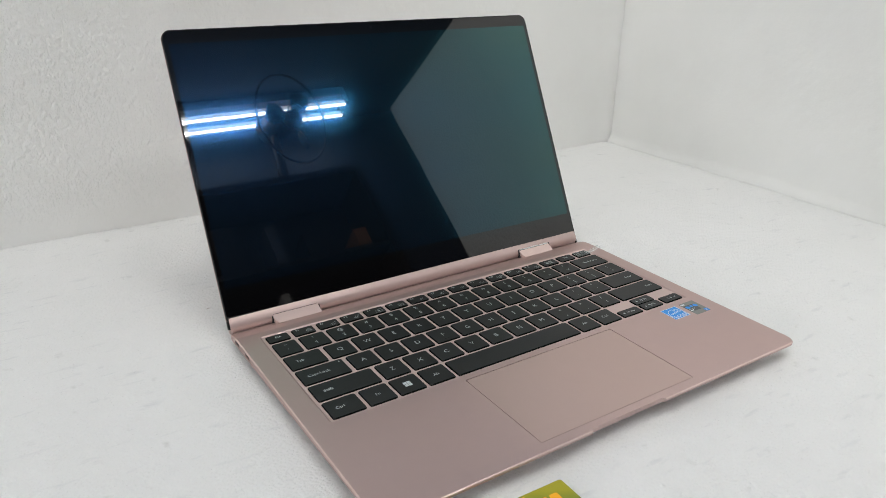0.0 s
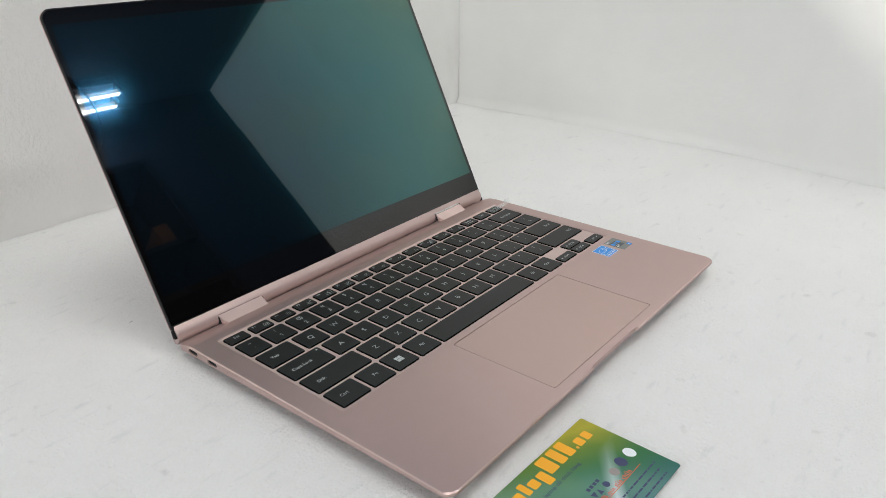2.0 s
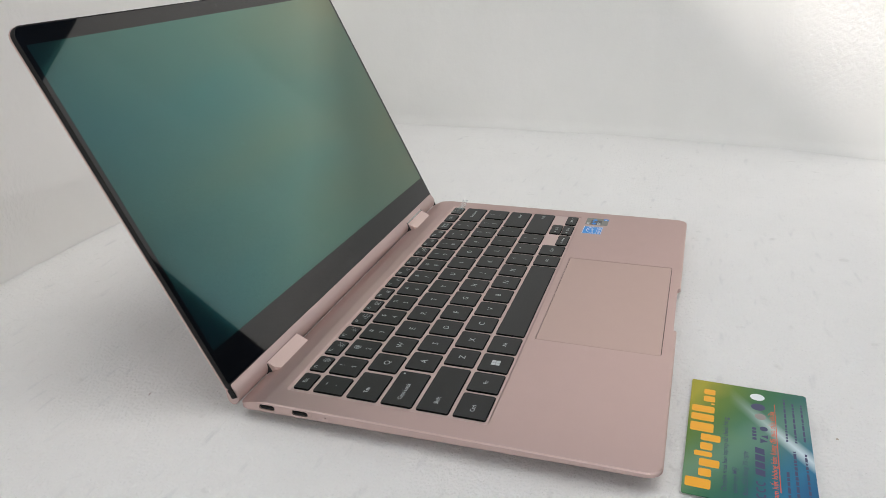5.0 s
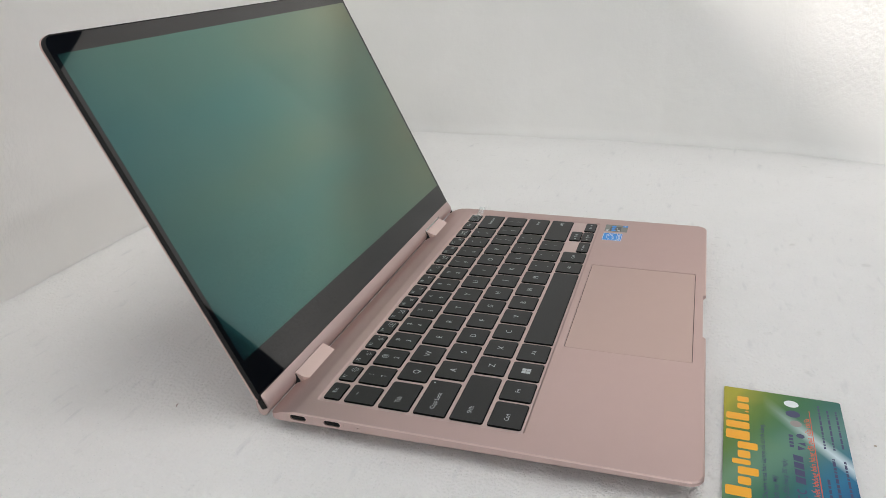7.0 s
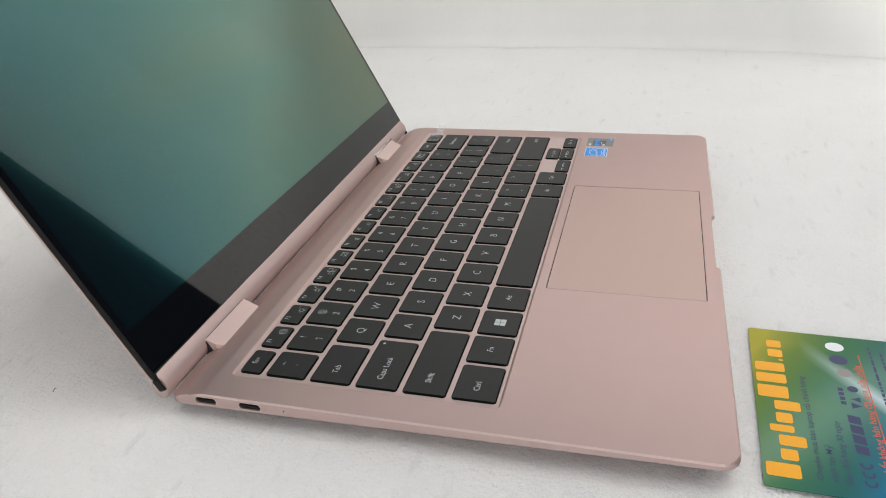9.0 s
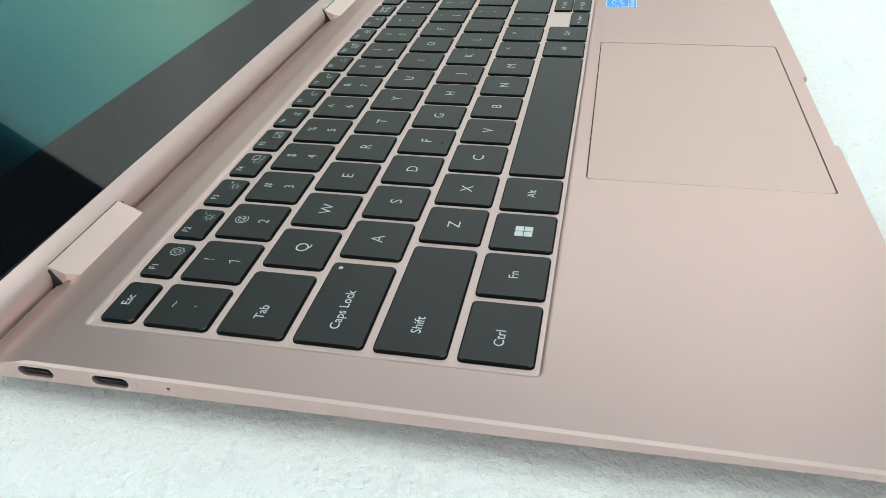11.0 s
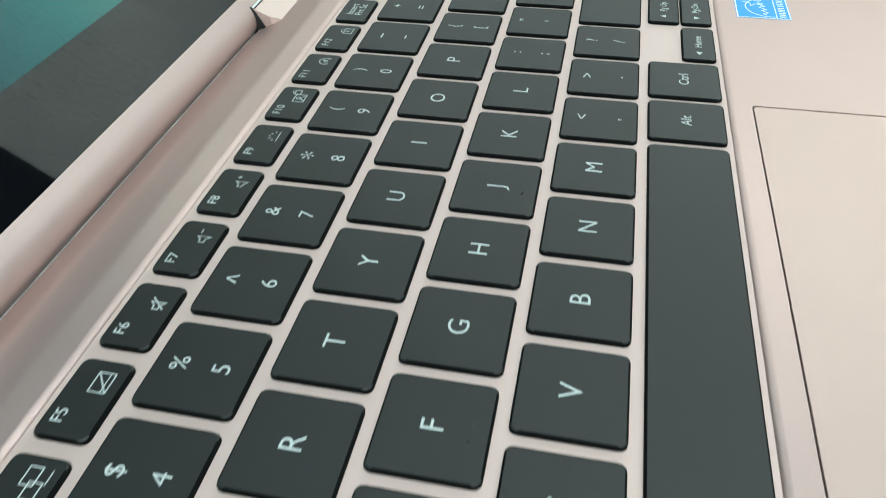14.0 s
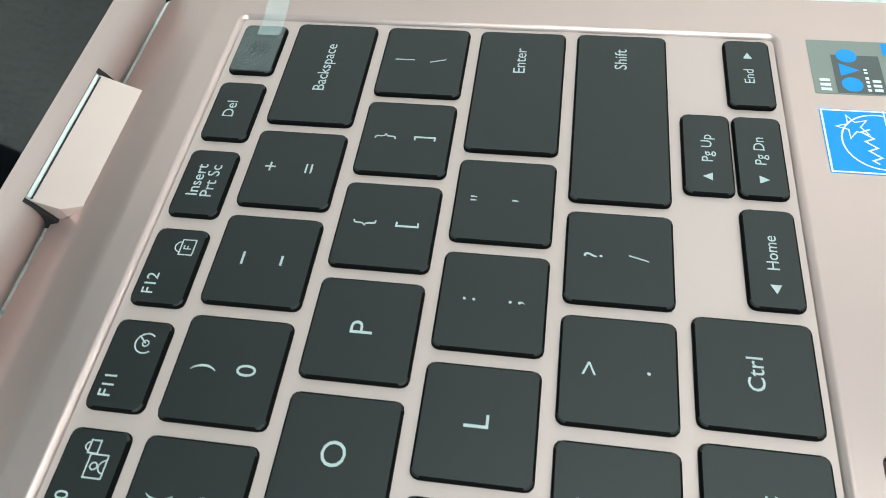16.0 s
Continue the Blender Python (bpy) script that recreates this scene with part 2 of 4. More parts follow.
# ---- mesh helpers ----
def finish(me, mat, angle=32):
    if mat:
        me.materials.clear()
        me.materials.append(mat)
    plain = [len(p.vertices) > 4 and max(abs(c) for c in p.normal) > 0.9995 for p in me.polygons]
    me.polygons.foreach_set("use_smooth", [not k for k in plain])
    me.set_sharp_from_angle(angle=radians(angle))
    for p, k in zip(me.polygons, plain):
        if k:
            for i in p.loop_indices:
                me.edges[me.loops[i].edge_index].use_edge_sharp = True
    me.update()
    return me


def mesh_of(name, bm, mat, angle=32):
    bmesh.ops.recalc_face_normals(bm, faces=bm.faces[:])
    me = bpy.data.meshes.new(name)
    bm.to_mesh(me)
    bm.free()
    return finish(me, mat, angle)


def part(name, bm, mat, parent, label="", m=None):
    """Links a bmesh (or a mesh) as one mesh object under a thing or a part."""
    me = mesh_of(name, bm, mat) if isinstance(bm, bmesh.types.BMesh) else bm
    ob = new(name, me)
    ob.parent = parent
    if m is not None:
        ob.matrix_basis = m
    return tagged(ob, label)


def thing(name, label, category, group="", kind="", m=None):
    ob = new(name)
    ob.empty_display_size = 0.05
    if m is not None:
        ob.matrix_basis = m
    return tagged(ob, label, category, group, kind)


def rounded(x0, y0, x1, y1, r, seg=4):
    """A rounded rectangle's outline, counter-clockwise; r: one radius or four (from x0,y0 on)."""
    rs = r if isinstance(r, (tuple, list)) else (r,) * 4
    pts = []
    for (cx, cy, a0), q in zip(((x0, y0, 180), (x1, y0, 270), (x1, y1, 0), (x0, y1, 90)), rs):
        ox, oy = cx + (q if cx == x0 else -q), cy + (q if cy == y0 else -q)
        for k in range(seg + 1):
            a = radians(a0 + 90 * k / seg)
            pts.append((ox + q * math.cos(a), oy + q * math.sin(a)))
    return pts


def loft(rings, bm=None, cap0=True, cap1=True):
    """Joins rings of 3D points, all of one length, into a closed skin."""
    bm = bm or bmesh.new()
    vs = [[bm.verts.new(p) for p in ring] for ring in rings]
    n = len(vs[0])
    for a, b in zip(vs, vs[1:]):
        for i in range(n):
            bm.faces.new((a[i], a[(i + 1) % n], b[(i + 1) % n], b[i]))
    if cap0:
        bm.faces.new(vs[0][::-1])
    if cap1:
        bm.faces.new(vs[-1])
    return bm


def slab(outline, z0, z1, soft=0.0, bm=None):
    """A plate with the outline, its upper edge broken by soft."""
    cx = sum(p[0] for p in outline) / len(outline)
    cy = sum(p[1] for p in outline) / len(outline)
    hx = max(abs(p[0] - cx) for p in outline)
    hy = max(abs(p[1] - cy) for p in outline)
    rings = [[(x, y, z0) for x, y in outline]]
    if soft:
        kx, ky = 1 - soft / hx, 1 - soft / hy
        rings += [[(x, y, z1 - soft) for x, y in outline],
                  [(cx + (x - cx) * (1 - 0.3 * soft / hx), cy + (y - cy) * (1 - 0.3 * soft / hy), z1 - 0.3 * soft) for x, y in outline],
                  [(cx + (x - cx) * kx, cy + (y - cy) * ky, z1) for x, y in outline]]
    else:
        rings += [[(x, y, z1) for x, y in outline]]
    return loft(rings, bm)


def box(x0, y0, z0, x1, y1, z1, bm=None, soft=0.0):
    return slab([(x0, y0), (x1, y0), (x1, y1), (x0, y1)], z0, z1, soft, bm)


def rod(a, b, r, seg=12, bm=None, r2=None):
    """A round bar from a to b."""
    a, b = Vector(a), Vector(b)
    turn = (b - a).to_track_quat("Z", "Y").to_matrix()
    rings = []
    for p, q in ((a, r), (b, r if r2 is None else r2)):
        rings.append([p + turn @ Vector((q * math.cos(2 * math.pi * k / seg), q * math.sin(2 * math.pi * k / seg), 0)) for k in range(seg)])
    return loft(rings, bm)


def ring_tube(centre, turn, radius, r, seg=40, ss=6, bm=None):
    bm = bm or bmesh.new()
    vs = []
    for i in range(seg):
        a = 2 * math.pi * i / seg
        row = []
        for j in range(ss):
            b = 2 * math.pi * j / ss
            p = Vector(((radius + r * math.cos(b)) * math.cos(a), (radius + r * math.cos(b)) * math.sin(a), r * math.sin(b)))
            row.append(bm.verts.new(Vector(centre) + turn @ p))
        vs.append(row)
    for i in range(seg):
        for j in range(ss):
            bm.faces.new((vs[i][j], vs[(i + 1) % seg][j], vs[(i + 1) % seg][(j + 1) % ss], vs[i][(j + 1) % ss]))
    return bm


def carve(me, cutters):
    """The mesh with the closed bmeshes cut out of it."""
    ob = new("blank", me)
    blades = []
    for c in cutters:
        k = new("blade", mesh_of("blade", c, None))
        blades.append(k)
        mod = ob.modifiers.new("cut", "BOOLEAN")
        mod.operation, mod.object, mod.solver = "DIFFERENCE", k, "EXACT"
    bpy.context.view_layer.update()
    out = bpy.data.meshes.new_from_object(ob.evaluated_get(bpy.context.evaluated_depsgraph_get()))
    for o in (ob, *blades):
        bpy.data.objects.remove(o)
    return out


def lettering(text, height, align="CENTER", spacing=1.0, line=1.0):
    """Flat lettering in the xy plane, its capitals that high, as a mesh."""
    cu = bpy.data.curves.new("lettering", "FONT")
    cu.body, cu.size, cu.align_x, cu.align_y = text, height / 0.70, align, "CENTER"
    cu.offset = (-0.004 if height > 0.0026 else 0.004) * cu.size
    cu.resolution_u, cu.space_character, cu.space_line = 3, spacing, line
    ob = bpy.data.objects.new("lettering", cu)
    me = bpy.data.meshes.new_from_object(ob)
    bpy.data.objects.remove(ob)
    bpy.data.curves.remove(cu)
    return me


def add_mesh(bm, me, x=0.0, y=0.0, z=0.0, rot=0.0, sx=1.0, sy=1.0):
    n = len(bm.verts)
    bm.from_mesh(me)
    bm.verts.ensure_lookup_table()
    m = pose(x, y, z, 0, 0, rot) @ Matrix.Diagonal((sx, sy, 1, 1))
    for v in bm.verts[n:]:
        v.co = m @ v.co
    bpy.data.meshes.remove(me)


def stroke(bm, pts, w, z=0.0, closed=False):
    """A flat mitred line of width w through the points; each further line lies a hair higher."""
    z += 0.000004 * (len(bm.faces) % 9)
    pts = [Vector((p[0], p[1])) for p in pts]
    if not closed and (pts[0] - pts[-1]).length < 1e-7:
        pts, closed = pts[:-1], True
    n = len(pts)
    vs = []
    for i, p in enumerate(pts):
        a = pts[i - 1] if closed or i else p
        b = pts[(i + 1) % n] if closed or i < n - 1 else p
        d0, d1 = (p - a), (b - p)
        d0 = d0.normalized() if d0.length > 1e-8 else d1.normalized()
        d1 = d1.normalized() if d1.length > 1e-8 else d0
        t = d0 + d1
        t = t.normalized() if t.length > 1e-3 else d0
        side = Vector((-t.y, t.x)) * (w / 2) / max(0.45, abs(t.dot(d0)))
        vs.append((bm.verts.new((p.x + side.x, p.y + side.y, z)), bm.verts.new((p.x - side.x, p.y - side.y, z))))
    for i in range(n if closed else n - 1):
        a, b = vs[i], vs[(i + 1) % n]
        bm.faces.new((a[0], a[1], b[1], b[0]))


def arc(cx, cy, r, a0, a1, n=12):
    return [(cx + r * math.cos(radians(a0 + (a1 - a0) * k / n)), cy + r * math.sin(radians(a0 + (a1 - a0) * k / n))) for k in range(n + 1)]


def flat(bm, pts, z=0.0):
    bm.faces.new([bm.verts.new((p[0], p[1], z)) for p in pts])


# ---- the foam booth ----
def wall_line(y):
    """How far right the side wall stands at depth y."""
    return float(np.interp(y, (-0.27, -0.18, -0.08, 0.05, 0.2, 0.47), (0.524, 0.548, 0.575, 0.593, 0.598, 0.592)))


def ruffle(p, coarse, fine):
    v = Vector(p)
    return coarse * noise.noise(v * 14) + fine * (noise.noise(v * 110) + 0.6 * noise.noise(v * 260))


def sheet(name, nu, nv, place, mat, label):
    """A sheet of nu by nv cells; place(u, v) gives its points."""
    co = [place(i / nu, j / nv) for j in range(nv + 1) for i in range(nu + 1)]
    fs = [(j * (nu + 1) + i, j * (nu + 1) + i + 1, (j + 1) * (nu + 1) + i + 1, (j + 1) * (nu + 1) + i) for j in range(nv) for i in range(nu)]
    me = bpy.data.meshes.new(name)
    me.from_pydata(co, [], fs)
    finish(me, mat, 180)
    ob = new(name, me)
    return tagged(ob, label, "foam sheet", "", "structure")


def floor_at(u, v):
    x, y = -0.75 + 1.40 * u, -0.42 + 0.92 * v
    z = ruffle((x, y, 0), 0.0008, 0.00042)
    if -0.03 < x < 0.33 and -0.09 < y < 0.23:
        z = min(z, 0.0009)
    return (x, y, z)


def back_at(u, v):
    x = -0.75 + 1.40 * u
    z = 0.502 * v ** 1.3
    y = 0.462 - 0.004 * max(0.0, 1 - z / 0.008) ** 2 + 0.012 * z - 0.010 * max(0.0, 1 - (0.60 - x) / 0.03) ** 2
    return (x, y + ruffle((x, 3.0, z), 0.0016, 0.0002), z - 0.004)


def side_at(u, v):
    y = 0.48 - 0.75 * u
    z = 0.575 * v ** 1.3
    x = wall_line(y) - 0.008 * max(0.0, 1 - z / 0.018) ** 2 + 0.01 * z
    return (x + ruffle((7.0, y, z), 0.0016, 0.0002), y, z - 0.004)


sheet("floor", 840, 552, floor_at, FOAM, "white packing foam sheet with a crumbly surface")
sheet("wall_back", 380, 150, back_at, FOAMBACK, "white foam sheet wall curving into the floor")
sheet("wall_side", 220, 150, side_at, FOAMSIDE, "white foam sheet wall, its front edge free")
bm = box(-0.75, -0.42, -0.80, 0.64, 0.50, -0.006)
tagged(part("plinth", bm, WHITEBOX, None), "plain pale plinth under the foam", "plinth", "", "structure")
bm = box(-0.75, 0.478, -0.006, 0.64, 0.50, 0.494)
tagged(part("wall_backing", bm, WHITEBOX, None), "plain pale board behind the foam", "board", "", "structure")


# ---- the room ----
X0, X1, Y0, Y1, Z0, Z1 = -2.3, 2.7, -1.98, 3.0, -0.80, 1.97
for name, b, mat in (("wall_room_front", (X0, Y0 - 0.1, Z0, X1, Y0, Z1), WALL), ("wall_room_rear", (X0, Y1, Z0, X1, Y1 + 0.1, Z1), WALL),
                     ("wall_room_right", (X1, Y0 - 0.1, Z0, X1 + 0.1, Y1 + 0.1, Z1), WALL),
                     ("ceiling", (X0 - 0.1, Y0 - 0.1, Z1, X1 + 0.1, Y1 + 0.1, Z1 + 0.1), CEIL), ("floor_room", (X0 - 0.1, Y0 - 0.1, Z0 - 0.1, X1 + 0.1, Y1 + 0.1, Z0), CEIL)):
    tagged(part(name, box(*b), mat, None), "plain painted room surface", "wall", "", "structure")

bm = bmesh.new()
for b in ((Y0 - 0.1, Z0, Y1 + 0.1, 0.15), (Y0 - 0.1, 1.35, Y1 + 0.1, Z1), (Y0 - 0.1, 0.15, -1.05, 1.35), (0.35, 0.15, Y1 + 0.1, 1.35)):
    box(X0 - 0.1, b[0], b[1], X0, b[2], b[3], bm)
tagged(part("wall_room_left", bm, WALL, None), "plain painted room wall with an opening for the added window", "wall", "", "structure")
# window invented out of view to hold the added lamp
window = new("unseen_window")
tagged(window, "white-framed window added out of view to light the booth", "window", "", "structure")
for b in ((-1.05, 0.15, 0.35, 0.20), (-1.05, 1.30, 0.35, 1.35), (-1.05, 0.20, -1.0, 1.30), (0.30, 0.20, 0.35, 1.30), (-0.375, 0.20, -0.325, 1.30)):
    part("unseen_window_frame", box(X0 - 0.07, b[0], b[1], X0 - 0.03, b[2], b[3]), HOUSING, window)

fixture = thing("ceiling_light", "white batten with two lit fluorescent tubes under the ceiling", "ceiling light", m=pose(0.77, -1.80, Z1))
part("housing", box(-0.62, -0.05, -0.05, 0.62, 0.05, 0.0, soft=0.01), HOUSING, fixture)
for dy in (-0.037, 0.037):
    tube = part("tube", rod((-0.6, dy, -0.085), (0.6, dy, -0.085), 0.009, 14), TUBE, fixture, "lit fluorescent tube")
    for ex in (-0.605, 0.605):
        part("cap", box(ex - 0.008, dy - 0.016, -0.10, ex + 0.008, dy + 0.016, -0.045), HOUSING, tube)

# housing invented to carry the added fill lamp
fill_panel = thing("ceiling_light", "unseen ceiling panel added over the booth as fill light", "ceiling light", m=pose(-0.10, -0.32, Z1))
part("housing", box(-0.77, -0.52, -0.07, 0.77, 0.52, 0.0, soft=0.01), HOUSING, fill_panel)
rear = thing("ceiling_light", "white ceiling panel light behind the booth", "ceiling light", m=pose(-0.90, 2.44, Z1))
part("housing", box(-0.62, -0.16, -0.07, 0.62, 0.16, 0.0, soft=0.01), HOUSING, rear)

# ---- laptop ----
laptop = thing("laptop", "rose-gold convertible laptop, open, with a black glossy screen", "laptop")
W, FRONT, REAR = 0.3025, 0.0, 0.2044


def z_low(y):
    return DECK - float(np.interp(y, (0.0, 0.015, 0.057, 0.12, 0.157, 0.19), (0.0023, 0.0026, 0.0034, 0.0043, 0.0048, 0.0058)))


def base_ring(inset, front, rear, z, r=0.0065):
    out = rounded(inset, FRONT + front, W - inset, REAR - rear, (r, r, 0.005, 0.005), 6)
    return [(x, y, z(y) if callable(z) else z) for x, y in out]


base_bm = loft([base_ring(0.020, 0.040, 0.012, 0.0030), base_ring(0.009, 0.018, 0.006, 0.0040), base_ring(0.0006, 0.0010, 0.0008, lambda y: z_low(y) - 0.0004),
                base_ring(0.0, 0.0, 0.0, lambda y: z_low(y) + 0.0003), base_ring(0.0, 0.0, 0.0, DECK - 0.0006), base_ring(0.0006, 0.0006, 0.0006, DECK)])
for metal in (ROSE, PAD):
    bsdf(metal).inputs["Specular Tint"].default_value = (0.72, 0.64, 0.62, 1)
# cut-outs: key well, trackpad pocket, rear scoop, front notch, ports, pin hole
well = loft([[(x, y, DECK - 0.0014) for x, y in rounded(0.0140, 0.0794, 0.2908, 0.1838, 0.0012, 5)],
             [(x, y, DECK - 0.0009) for x, y in rounded(0.0136, 0.0790, 0.2912, 0.1842, 0.0016, 5)],
             [(x, y, DECK + 0.0002) for x, y in rounded(0.0127, 0.0781, 0.2921, 0.1851, 0.0025, 5)],
             [(x, y, DECK + 0.01) for x, y in rounded(0.0127, 0.0781, 0.2921, 0.1851, 0.0025, 5)]])
pocket = slab(rounded(0.0962, 0.0066, 0.2112, 0.0746, 0.0012), DECK - 0.0008, DECK + 0.01)
scoop = bmesh.new()
prof = [(0.1893, 0.0), (0.1900, -0.00003), (0.1907, -0.00011), (0.1914, -0.00023), (0.1921, -0.00034), (0.1965, -0.0009), (0.1985, -0.0014), (0.2020, -0.0028), (0.2044, -0.0036),
        (0.22, -0.0040), (0.22, 0.02), (0.1893, 0.02)]
loft([[(x, y, DECK + z) for y, z in prof] for x in (-0.02, 0.33)], scoop)
NX0, NX1 = 0.1250, 0.1812
notch = loft([[(x, y, z) for x, y in ((NX0, -0.01), (NX1, -0.01), (NX1, -0.0002), (NX1 - 0.0014, 0.0018), (NX0 + 0.0014, 0.0018), (NX0, -0.0002))] for z in (0.0, DECK + 0.01)])


def stadium(y, z, wide, high, x0, x1):
    return loft([[(x, y + a, z + b) for a, b in rounded(-wide / 2, -high / 2, wide / 2, high / 2, high * 0.49, 6)] for x in (x0, x1)])


ports = [(0.1881, DECK - 0.0027), (0.1698, DECK - 0.0027)]
cutters = [well, pocket, scoop, notch] + [stadium(y, z, 0.0090, 0.0031, -0.003, 0.006) for y, z in ports] + [stadium(0.1560, DECK - 0.0026, 0.0009, 0.0009, -0.003, 0.004)]
base_me = finish(carve(mesh_of("base", base_bm, ROSE), cutters), ROSE, 24)
base_me.materials.append(ROSE_SMOOTH)
for p in base_me.polygons:
    c = p.center
    if 0.25 < p.normal.z < 0.95 and c.z > DECK - 0.001 and min(c.x, W - c.x, c.y) < 0.0008:
        p.material_index = 1        # the cut edge round the deck, its highlight put into a lighter metal
base = part("base", base_me, None, laptop, "rose-gold aluminium lower body")
for y, z in ports:
    p = part("usb_port", stadium(y, z, 0.0094, 0.0034, -0.00008, 0.0003), ROSE_SMOOTH, laptop, "narrow metal port opening")
    p.data = finish(carve(p.data, [stadium(y, z, 0.0088, 0.0029, -0.01, 0.01)]), ROSE_SMOOTH)
    part("lining", stadium(y, z, 0.00905, 0.00315, 0.0009, 0.0058), DARK, p)
    part("tongue", box(0.0003, y - 0.0031, z - 0.0003, 0.0012, y + 0.0031, z + 0.0003), RUBBER, p)
part("charge_mark", box(-0.00006, 0.1633, DECK - 0.0034, 0.0002, 0.1636, DECK - 0.0018), BARREL, laptop)
for x, y in ((0.03, 0.024), (0.2725, 0.024), (0.03, 0.176), (0.2725, 0.176)):
    part("foot", slab(rounded(x - 0.012, y - 0.004, x + 0.012, y + 0.004, 0.0035), 0.0009, 0.0046), RUBBER, laptop, "small black rubber foot")
part("groove", slab(rounded(0.0962, 0.0066, 0.2112, 0.0746, 0.0012), DECK - 0.00084, DECK - 0.00074), DARK, laptop)
part("trackpad", slab(rounded(0.09655, 0.00695, 0.21085, 0.07425, 0.0010), DECK - 0.0007, DECK - 0.00004, 0.0001), PAD, laptop, "wide matt rose trackpad")

part("key_plate", slab(rounded(0.0142, 0.0796, 0.2906, 0.1836, 0.0011, 5), DECK - 0.00145, DECK - 0.0008), PLATE, laptop, "bright rose plate between the keys")
rim_rows = [(0.0127, DECK - 0.00002), (0.0129, DECK + 0.00003), (0.0134, DECK - 0.0001), (0.0140, DECK - 0.00045), (0.01425, DECK - 0.0009)]
part("well_edge", loft([[(x, y, z) for x, y in rounded(i, 0.0781 + i - 0.0127, W - 0.0104 - i + 0.0127, 0.1851 - i + 0.0127, max(0.0010, 0.0025 - i + 0.0127), 5)] for i, z in rim_rows], cap0=False, cap1=False), ROSE, laptop, "rose bevel round the keys")

# keys: name, left, right, front, back
TOP = DECK + 0.0001
R = ((0.0807, 0.0972), (0.0993, 0.1158), (0.1179, 0.1343), (0.1364, 0.1527), (0.1549, 0.1711), (0.1733, 0.1822))
PITCH = 0.01905
key_meshes = {}


def key_mesh(w, d):
    k = (round(w, 5), round(d, 5))
    if k not in key_meshes:
        a, b = w / 2, d / 2
        rings = [[(x, y, z) for x, y in rounded(-a + i, -b + i, a - i, b - i, r, 3)]
                 for i, z, r in ((0.0, DECK - 0.0014 - TOP, 0.0013), (0.0, -0.00045, 0.0012), (0.0001, -0.00014, 0.0012), (0.00036, 0.0, 0.0011))]
        me = mesh_of("key", loft(rings), KEY, 50)
        me.materials.append(KEYSIDE)
        # sides and bevels take the shade-darkened copy
        for p in me.polygons:
            p.material_index = 1 if p.normal.z < 0.9 else 0
        key_meshes[k] = me
    return key_meshes[k]


def key(x0, x1, row, legend=None, y0=None, y1=None, label=""):
    f, b = R[row]
    f, b = (y0 if y0 is not None else f), (y1 if y1 is not None else b)
    cx, cy = (x0 + x1) / 2, (f + b) / 2
    ob = part("key", key_mesh(x1 - x0, b - f), None, laptop, label, pose(cx, cy, TOP))
    if legend:
        bm = bmesh.new()
        legend(bm, cx, cy)
        if bm.verts:
            for v in bm.verts:
                v.co.z += 0.00005
            part("legend", bm, PRINT, ob)
        else:
            bm.free()
    return ob


def word(text, h, dx=0.0, dy=0.0, align="CENTER", line=0.8):
    return lambda bm, cx, cy: add_mesh(bm, lettering(text, h, align, 1.0, line), dx, dy)


def word_at(text, h, x, align="CENTER", y=0.0):
    return lambda bm, cx, cy: add_mesh(bm, lettering(text, h, align), x - cx, y)


def two(low, high):
    def draw(bm, cx, cy):
        if low == "-":
            for y, wide in ((-0.0031, 0.0009), (0.0033, 0.0012)):
                flat(bm, [(-wide, y - 0.0002), (wide, y - 0.0002), (wide, y + 0.0002), (-wide, y + 0.0002)])
            return
        if low == "1":
            stroke(bm, [(-0.0009, -0.0023), (0.0002, -0.0017), (0.0002, -0.0046)], 0.00034)
        else:
            add_mesh(bm, lettering(low, 0.0030), 0, -0.0031)
        tall, up = {"*": (0.0048, 0.0024), "^": (0.0038, 0.0028)}.get(high, (0.0029, 0.0038))
        add_mesh(bm, lettering(high, tall), 0, up)
    return draw


def both(a, b, dx=0.0, dy=0.0):
    def draw(bm, cx, cy):
        b(bm, cx, cy)
        bmesh.ops.translate(bm, verts=bm.verts[:], vec=(dx, dy, 0.0))
        a(bm, cx, cy)
    return draw


# number row
key(0.0159, 0.0313, 4, two("`", "~"))
for i, (lo, hi) in enumerate(zip("1234567890-=", "!@#$%^&*()_+")):
    x = 0.0335 + PITCH * i
    key(x, x + 0.0169, 4, two(lo, hi))
key(0.2621, 0.2891, 4, word_at("Backspace", 0.0022, 0.2768))
# first letter row
key(0.0159, 0.0394, 3, word_at("Tab", 0.0023, 0.0241))
for i, c in enumerate("QWERTYUIOP"):
    x = 0.0421 + PITCH * i
    key(x, x + 0.0169, 3, word(c, 0.0035))
for i, (lo, hi) in enumerate((("[", "{"), ("]", "}"))):
    x = 0.0421 + PITCH * (10 + i)
    key(x, x + 0.0169, 3, two(lo, hi))
key(0.2706, 0.2891, 3, two("\\", "|"))


def lamp_dot(bm, cx, cy):
    add_mesh(bm, lettering("Caps Lock", 0.0023), 0.0279 - cx, 0)
    flat(bm, arc(0.0434 - cx, 0.1318 - cy, 0.0006, 0, 330, 11))


# second letter row
key(0.0159, 0.0459, 2, lamp_dot)
for i, c in enumerate("ASDFGHJKL"):
    x = 0.0487 + PITCH * i
    k = key(x, x + 0.0169, 2, word(c, 0.0035))
    if c in "FJ":
        part("ridge", slab(rounded(-0.0018, -0.0054, 0.0018, -0.0050, 0.00018), -0.0001, 0.00025), KEY, k)
for i, (lo, hi) in enumerate(((";", ":"), ("'", '"'))):
    x = 0.0487 + PITCH * (9 + i)
    key(x, x + 0.0169, 2, two(lo, hi))
